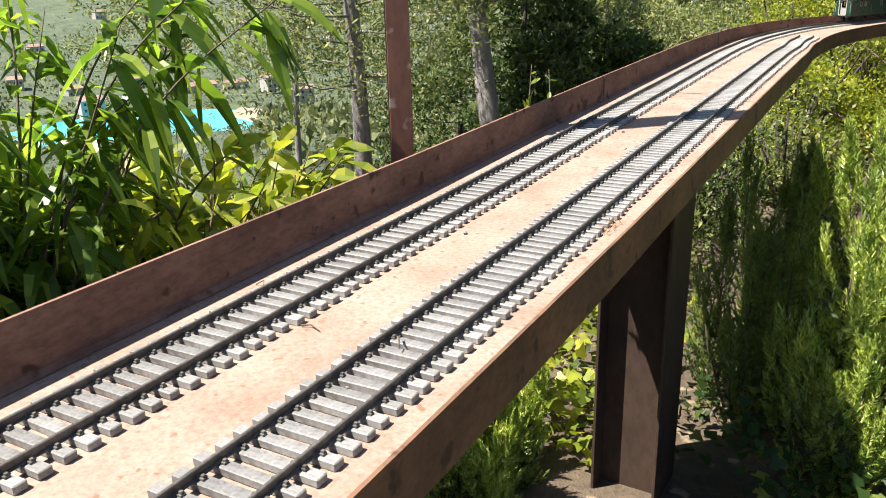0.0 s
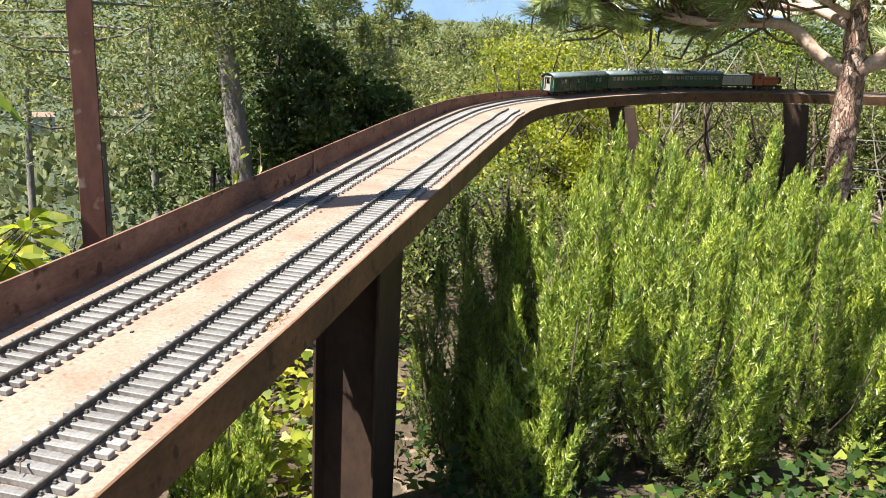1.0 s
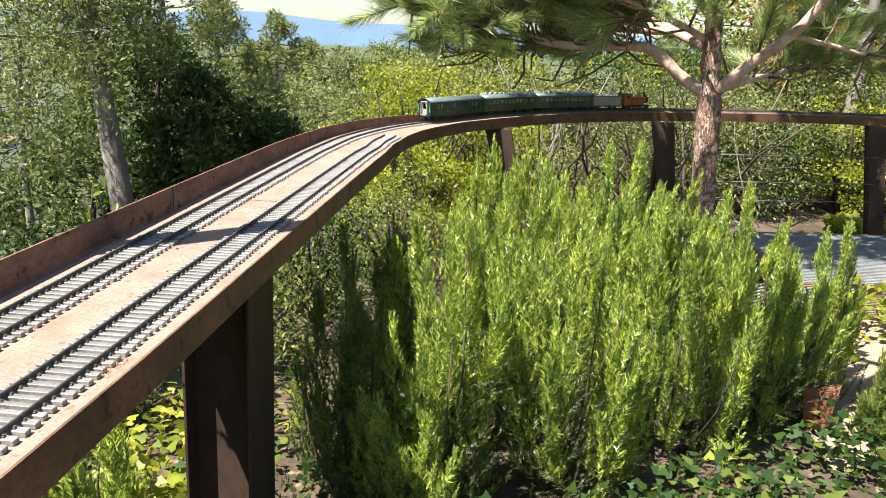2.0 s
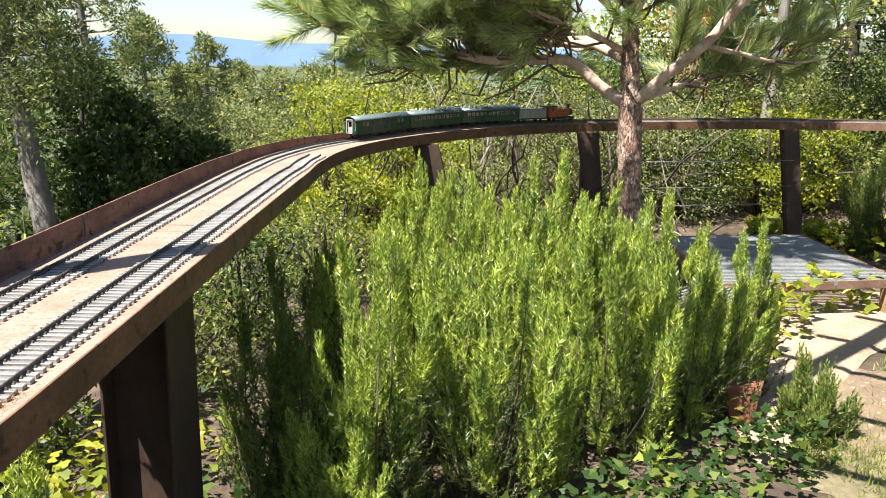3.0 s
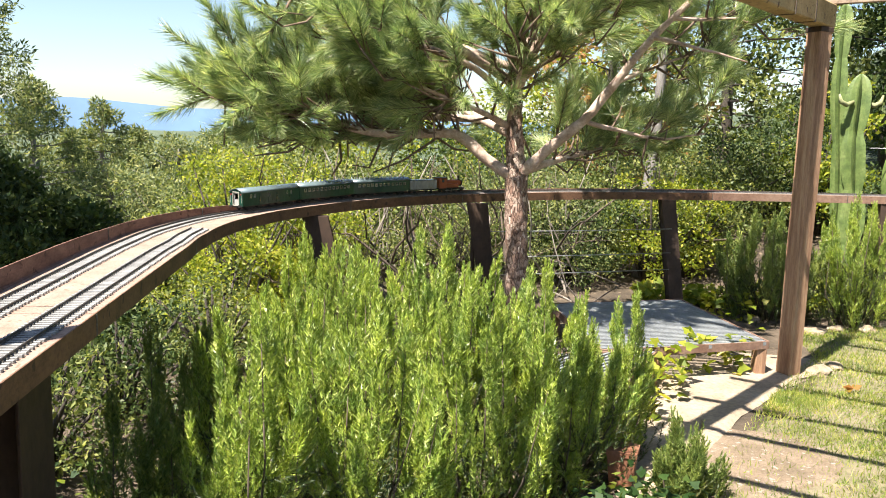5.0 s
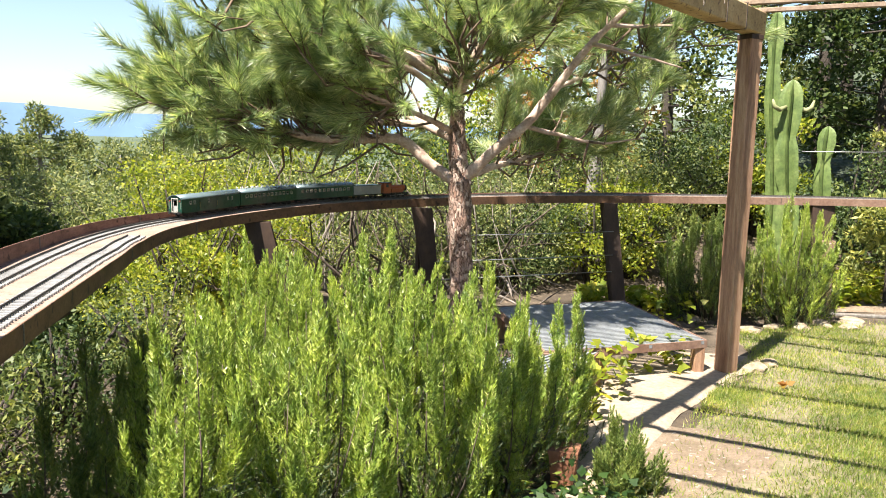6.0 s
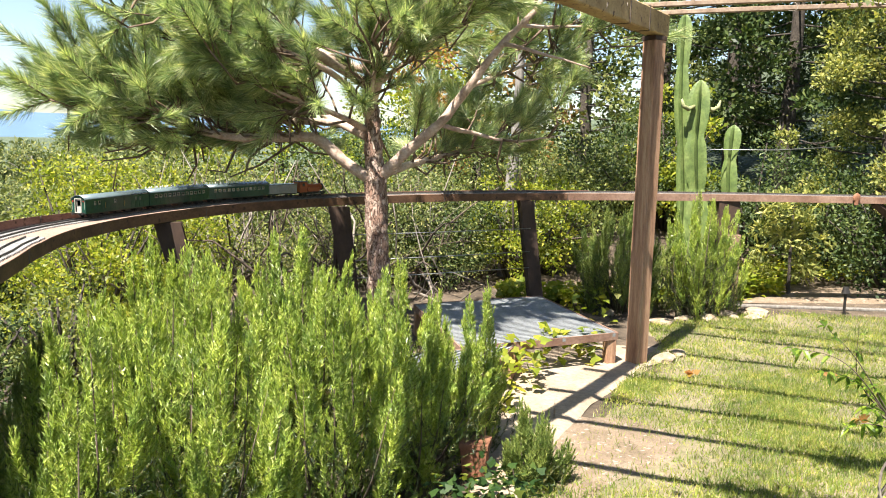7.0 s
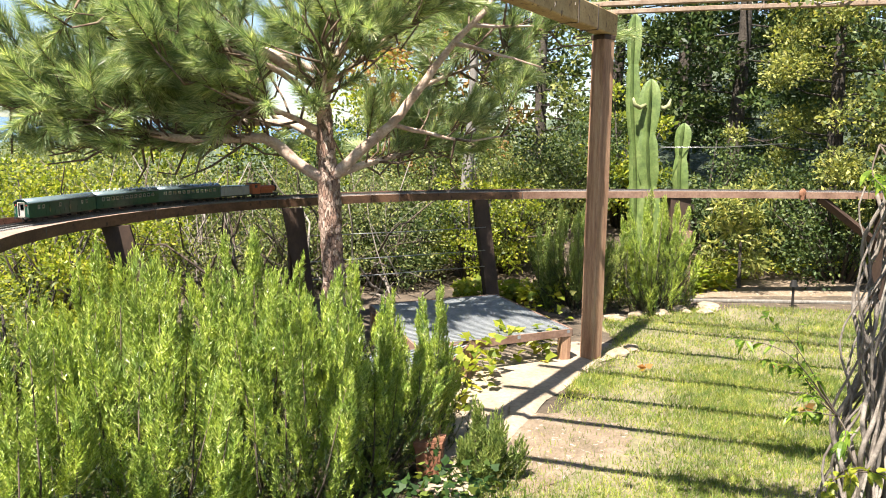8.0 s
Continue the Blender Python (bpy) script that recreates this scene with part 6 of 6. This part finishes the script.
# ---- cactus behind the bridge ----
def cactus_column(parent, foot, top, r, ribs=3, name="column", turn=-0.9):
    """A lobed column with sharp ribs, pinched between its yearly joints."""
    bm = bmesh.new()
    pts = curve_points([foot, Vector(foot).lerp(Vector(top), 0.35) + Vector((0.03, 0, 0)), Vector(foot).lerp(Vector(top), 0.7) + Vector((-0.02, 0, 0)), top], 0.03)
    n = len(pts)
    rings = []
    m = ribs * 6
    for i, p in enumerate(pts):
        f = i / (n - 1)
        lobe = 0.68 + 0.40 * abs(math.sin(f * (3.6 + foot[0] * 4) * math.pi + 0.4)) ** 0.6
        k = r * lobe * math.sqrt(max(0.03, 1 - max(0, (f - 0.93) / 0.07) ** 2))
        ring = []
        for q in range(m):
            a = q * math.tau / m + turn
            deep = (1.25, 0.80, 0.46, 0.34, 0.46, 0.80)[q % 6] * (1 + (0.09 * noise.noise(Vector((p[2] * 14, q * 3.1, foot[0] * 9))) if q % 6 == 0 else 0))
            ring.append(bm.verts.new(Vector(p) + Vector((math.cos(a), math.sin(a), 0)) * k * deep))
        rings.append(ring)
    for a, b in zip(rings, rings[1:]):
        for q in range(m):
            bm.faces.new((a[q], a[(q + 1) % m], b[(q + 1) % m], b[q]))
    bm.faces.new(rings[-1])
    return part(name, bm, M_CACTUS, parent)


_x, _y = polar(31.95, 8.9)
cactus = thing("cactus", (_x, _y, land(_x, _y)), "tall ribbed green column cactus with side arms behind the bridge", "cactus")
cactus_column(cactus, (-0.02, 0, 0), (-0.14, 0, 2.80), 0.062, 4)
cactus_column(cactus, (0.07, -0.09, 0), (0.03, -0.09, 2.13), 0.086, 5)
for dx, sgn in ((-0.08, -1), (0.12, 1)):
    bm = bmesh.new()
    tube(bm, [(dx - sgn * 0.05, -0.1, 1.86), (dx + sgn * 0.04, -0.14, 1.83), (dx + sgn * 0.10, -0.14, 1.86), (dx + sgn * 0.12, -0.14, 1.93)], [0.018, 0.024, 0.022, 0.008], 8)
    part("arm", bm, M_CACTUS_RIM, cactus, "pale curled arm")
_x, _y = polar(34.7, 8.9)
cactus2 = thing("cactus", (_x, _y, land(_x, _y)), "shorter ribbed green column cactus behind the bridge", "cactus")
cactus_column(cactus2, (0, 0, 0), (0.0, 0, 1.73), 0.064, 4)
bm = bmesh.new()
_a = Vector((*polar(33.3, 8.7), 1.46))
_c = Vector((*polar(41.0, 9.5), 1.52))
tube(bm, [_a, (_a + _c) / 2 - Vector((0, 0, 0.02)), _c], [0.005] * 3, 5)
tagged(part("cable", bm, M_WIRE), "thin pale cable strung behind the cactus", "cable")

# ---- stones, pot, stakes ----
def rock(x, y, z, s, seed, label, group="rocks by the lawn", material=M_ROCK):
    bm = bmesh.new()
    bmesh.ops.create_icosphere(bm, subdivisions=3, radius=1.0)
    for v in bm.verts:
        k = 1 + 0.35 * noise.noise(v.co * 1.3 + Vector((seed * 7, 0, 0))) + 0.12 * noise.noise(v.co * 4 + Vector((0, seed * 5, 0)))
        v.co = Vector((v.co.x * s[0], v.co.y * s[1], v.co.z * s[2])) * k
    ob = part("rock", bm, material)
    ob.matrix_basis = pose(x, y, z, 0, 0, seed * 40)
    return tagged(ob, label, "rock", group)


for _k, (_x, _y, _s) in enumerate(((3.55, 5.0, 0.13), (3.72, 5.12, 0.1), (3.45, 5.2, 0.1), (4.1, 6.05, 0.12), (4.35, 6.15, 0.1), (4.6, 6.15, 0.12), (4.85, 6.25, 0.14), (5.15, 6.3, 0.16), (5.0, 6.1, 0.1), (3.8, 6.5, 0.1))):
    rock(_x, _y, 0.02, (_s * 0.8, _s * 0.6, _s * 0.3), _k + 1, "pale ochre rock at the edge of the lawn")
for _k in range(9):
    rock(-1.0 - 0.12 * _k + _r.uniform(-0.05, 0.05), 0.75 + 0.22 * (_k % 3), 0.63, (0.09, 0.07, 0.05), _k + 20, "pale stone on the bank behind the parapet", "stones on the bank")
pot = thing("clay_pot", (1.72, 3.38, 0.0), "square terracotta pot half hidden by the rosemary", "pot", rz=20)
bm = bmesh.new()
rod(bm, (0, 0, 0), (0, 0, 0.15), 0.065, 0.085, 4)
part("body", bm, M_CLAY, pot)
bm = bmesh.new()
rod(bm, (0, 0, 0.15), (0, 0, 0.172), 0.092, 0.092, 4)
part("rim", bm, M_CLAY, pot)
stake = thing("wooden_stake", (1.83, 3.62, 0.0), "thin pale wooden stake beside the path", "stake")
bm = bmesh.new()
rod(bm, (0, 0, 0), (0.0, 0, 0.42), 0.011, 0.01, 6)
part("shaft", bm, M_BEAM, stake)
stake = thing("iron_stake", (6.0, 6.2, 0.0), "short dark iron garden light at the edge of the lawn", "garden light")
bm = bmesh.new()
rod(bm, (0, 0, 0), (0, 0, 0.2), 0.012, 0.012, 6)
part("spike", bm, M_BLACK, stake)
bm = bmesh.new()
rod(bm, (0, 0, 0.2), (0, 0, 0.26), 0.04, 0.025, 10)
part("head", bm, M_BLACK, stake)
bm = bmesh.new()
box(bm, (2.6, 0.05, 0.03), (0, 0, 0), Matrix.Translation((6.4, 6.32, 0.012)) @ Matrix.Rotation(-0.28, 4, "Z"), 0.008)
tagged(part("kerb", bm, M_OLDWOOD), "weathered timber edging between lawn and path", "kerb", kind="structure")
for _k, (_x, _y) in enumerate(((3.95, 3.62), (3.5, 4.55), (4.4, 4.4))):
    _b = np.array([[_x, _y, 0.05]] * 5)
    _g = np.random.default_rng(_k)
    tagged(faces_mesh("fallen_leaf", leaves(_g, _b, _g.normal(size=(5, 3)) * (1, 1, 0.2), 0.06, 0.04, 0.2), 4, L_DRY), "dry orange leaf lying on the grass", "leaf", "fallen leaves")

# ---- houses across the cove ----
def house(az, d, w, dep, h, seed):
    x, y = polar(az, d)
    g = thing("house", (x, y, land(x, y) - 1.0), "small white house with a tiled roof on the far hillside", "house", "houses across the cove", rz=-az + seed * 17 % 40)
    bm = bmesh.new()
    box(bm, (w, dep, h + 1), (0, 0, (h + 1) / 2))
    part("wall", bm, M_HOUSE, g)
    bm = bmesh.new()
    vs = [bm.verts.new(p) for p in ((-w / 2 - 0.4, -dep / 2 - 0.4, h + 1), (w / 2 + 0.4, -dep / 2 - 0.4, h + 1), (w / 2 + 0.4, dep / 2 + 0.4, h + 1), (-w / 2 - 0.4, dep / 2 + 0.4, h + 1), (-w / 2, 0, h + 2.8), (w / 2, 0, h + 2.8))]
    for f in ((0, 1, 5, 4), (2, 3, 4, 5), (1, 2, 5), (3, 0, 4), (3, 2, 1, 0)):
        bm.faces.new([vs[i] for i in f])
    part("roof", bm, M_TILES, g)
    for k in range(3):
        for fl in range(max(1, int(h // 3))):
            bm = bmesh.new()
            box(bm, (1.1, 0.15, 1.3), (-w / 3 + k * w / 3, -dep / 2 - 0.05, 2.4 + 3 * fl))
            part("window", bm, M_DARKWIN, g)


_r = random.Random(9)
for _k in range(22):
    house(-58 + _k * 1.45 + _r.uniform(-0.4, 0.4), _r.choice((460, 520, 600, 700, 820, 950)) * _r.uniform(0.9, 1.1), _r.uniform(8, 14), _r.uniform(7, 10), _r.choice((4, 6.5, 9)), _k)


# ---- woods over the far slopes ----
def far_woods():
    """Many rounded crowns, each a clump of leaf masses, on the slopes beyond the garden."""
    rng = np.random.default_rng(14)
    n, per = 9500, 8
    az = np.radians(rng.uniform(-80, 8, n))
    d = np.exp(rng.uniform(math.log(20), math.log(1000), n))
    x, y = 0.5 + d * np.sin(az), 0.15 + d * np.cos(az)
    ok = (np.hypot(x - COVE.x, y - COVE.y) > 60)
    bare = np.array([noise.noise(Vector((a * 0.02, b * 0.02, 3))) for a, b in zip(x, y)])
    ok &= (bare < 0.3) | (d < 60)
    x, y, d = x[ok], y[ok], d[ok]
    r = (0.35 + np.minimum(d * 0.012, 3.2)) * rng.uniform(0.7, 1.3, len(x))
    r *= np.where((np.abs(np.degrees(np.arctan2(x, y)) + 50.9) < 8) & (d < 420), np.where(d > 50, 0.25, 0.4), 1.0)
    z = np.array([land(a, b) for a, b in zip(x, y)]) + r * 0.6
    dirs = unit(rng.normal(size=(len(x), per, 3)))
    base = np.stack([x, y, z], 1)[:, None, :] + dirs * (r[:, None, None] * 0.55) * (1, 1, 0.8)
    s = (r[:, None] * rng.uniform(0.4, 0.8, (len(x), per))).reshape(-1)
    way = (dirs + rng.normal(0, 0.5, dirs.shape) + (0, 0, 0.4)).reshape(-1, 3)
    tagged(faces_mesh("far_woods", leaves(rng, base.reshape(-1, 3), way, s, s * 0.75, 0.25), 4, L_HAZE), "distant pine woods over the slopes round the cove", "woods", kind="stuff")


far_woods()
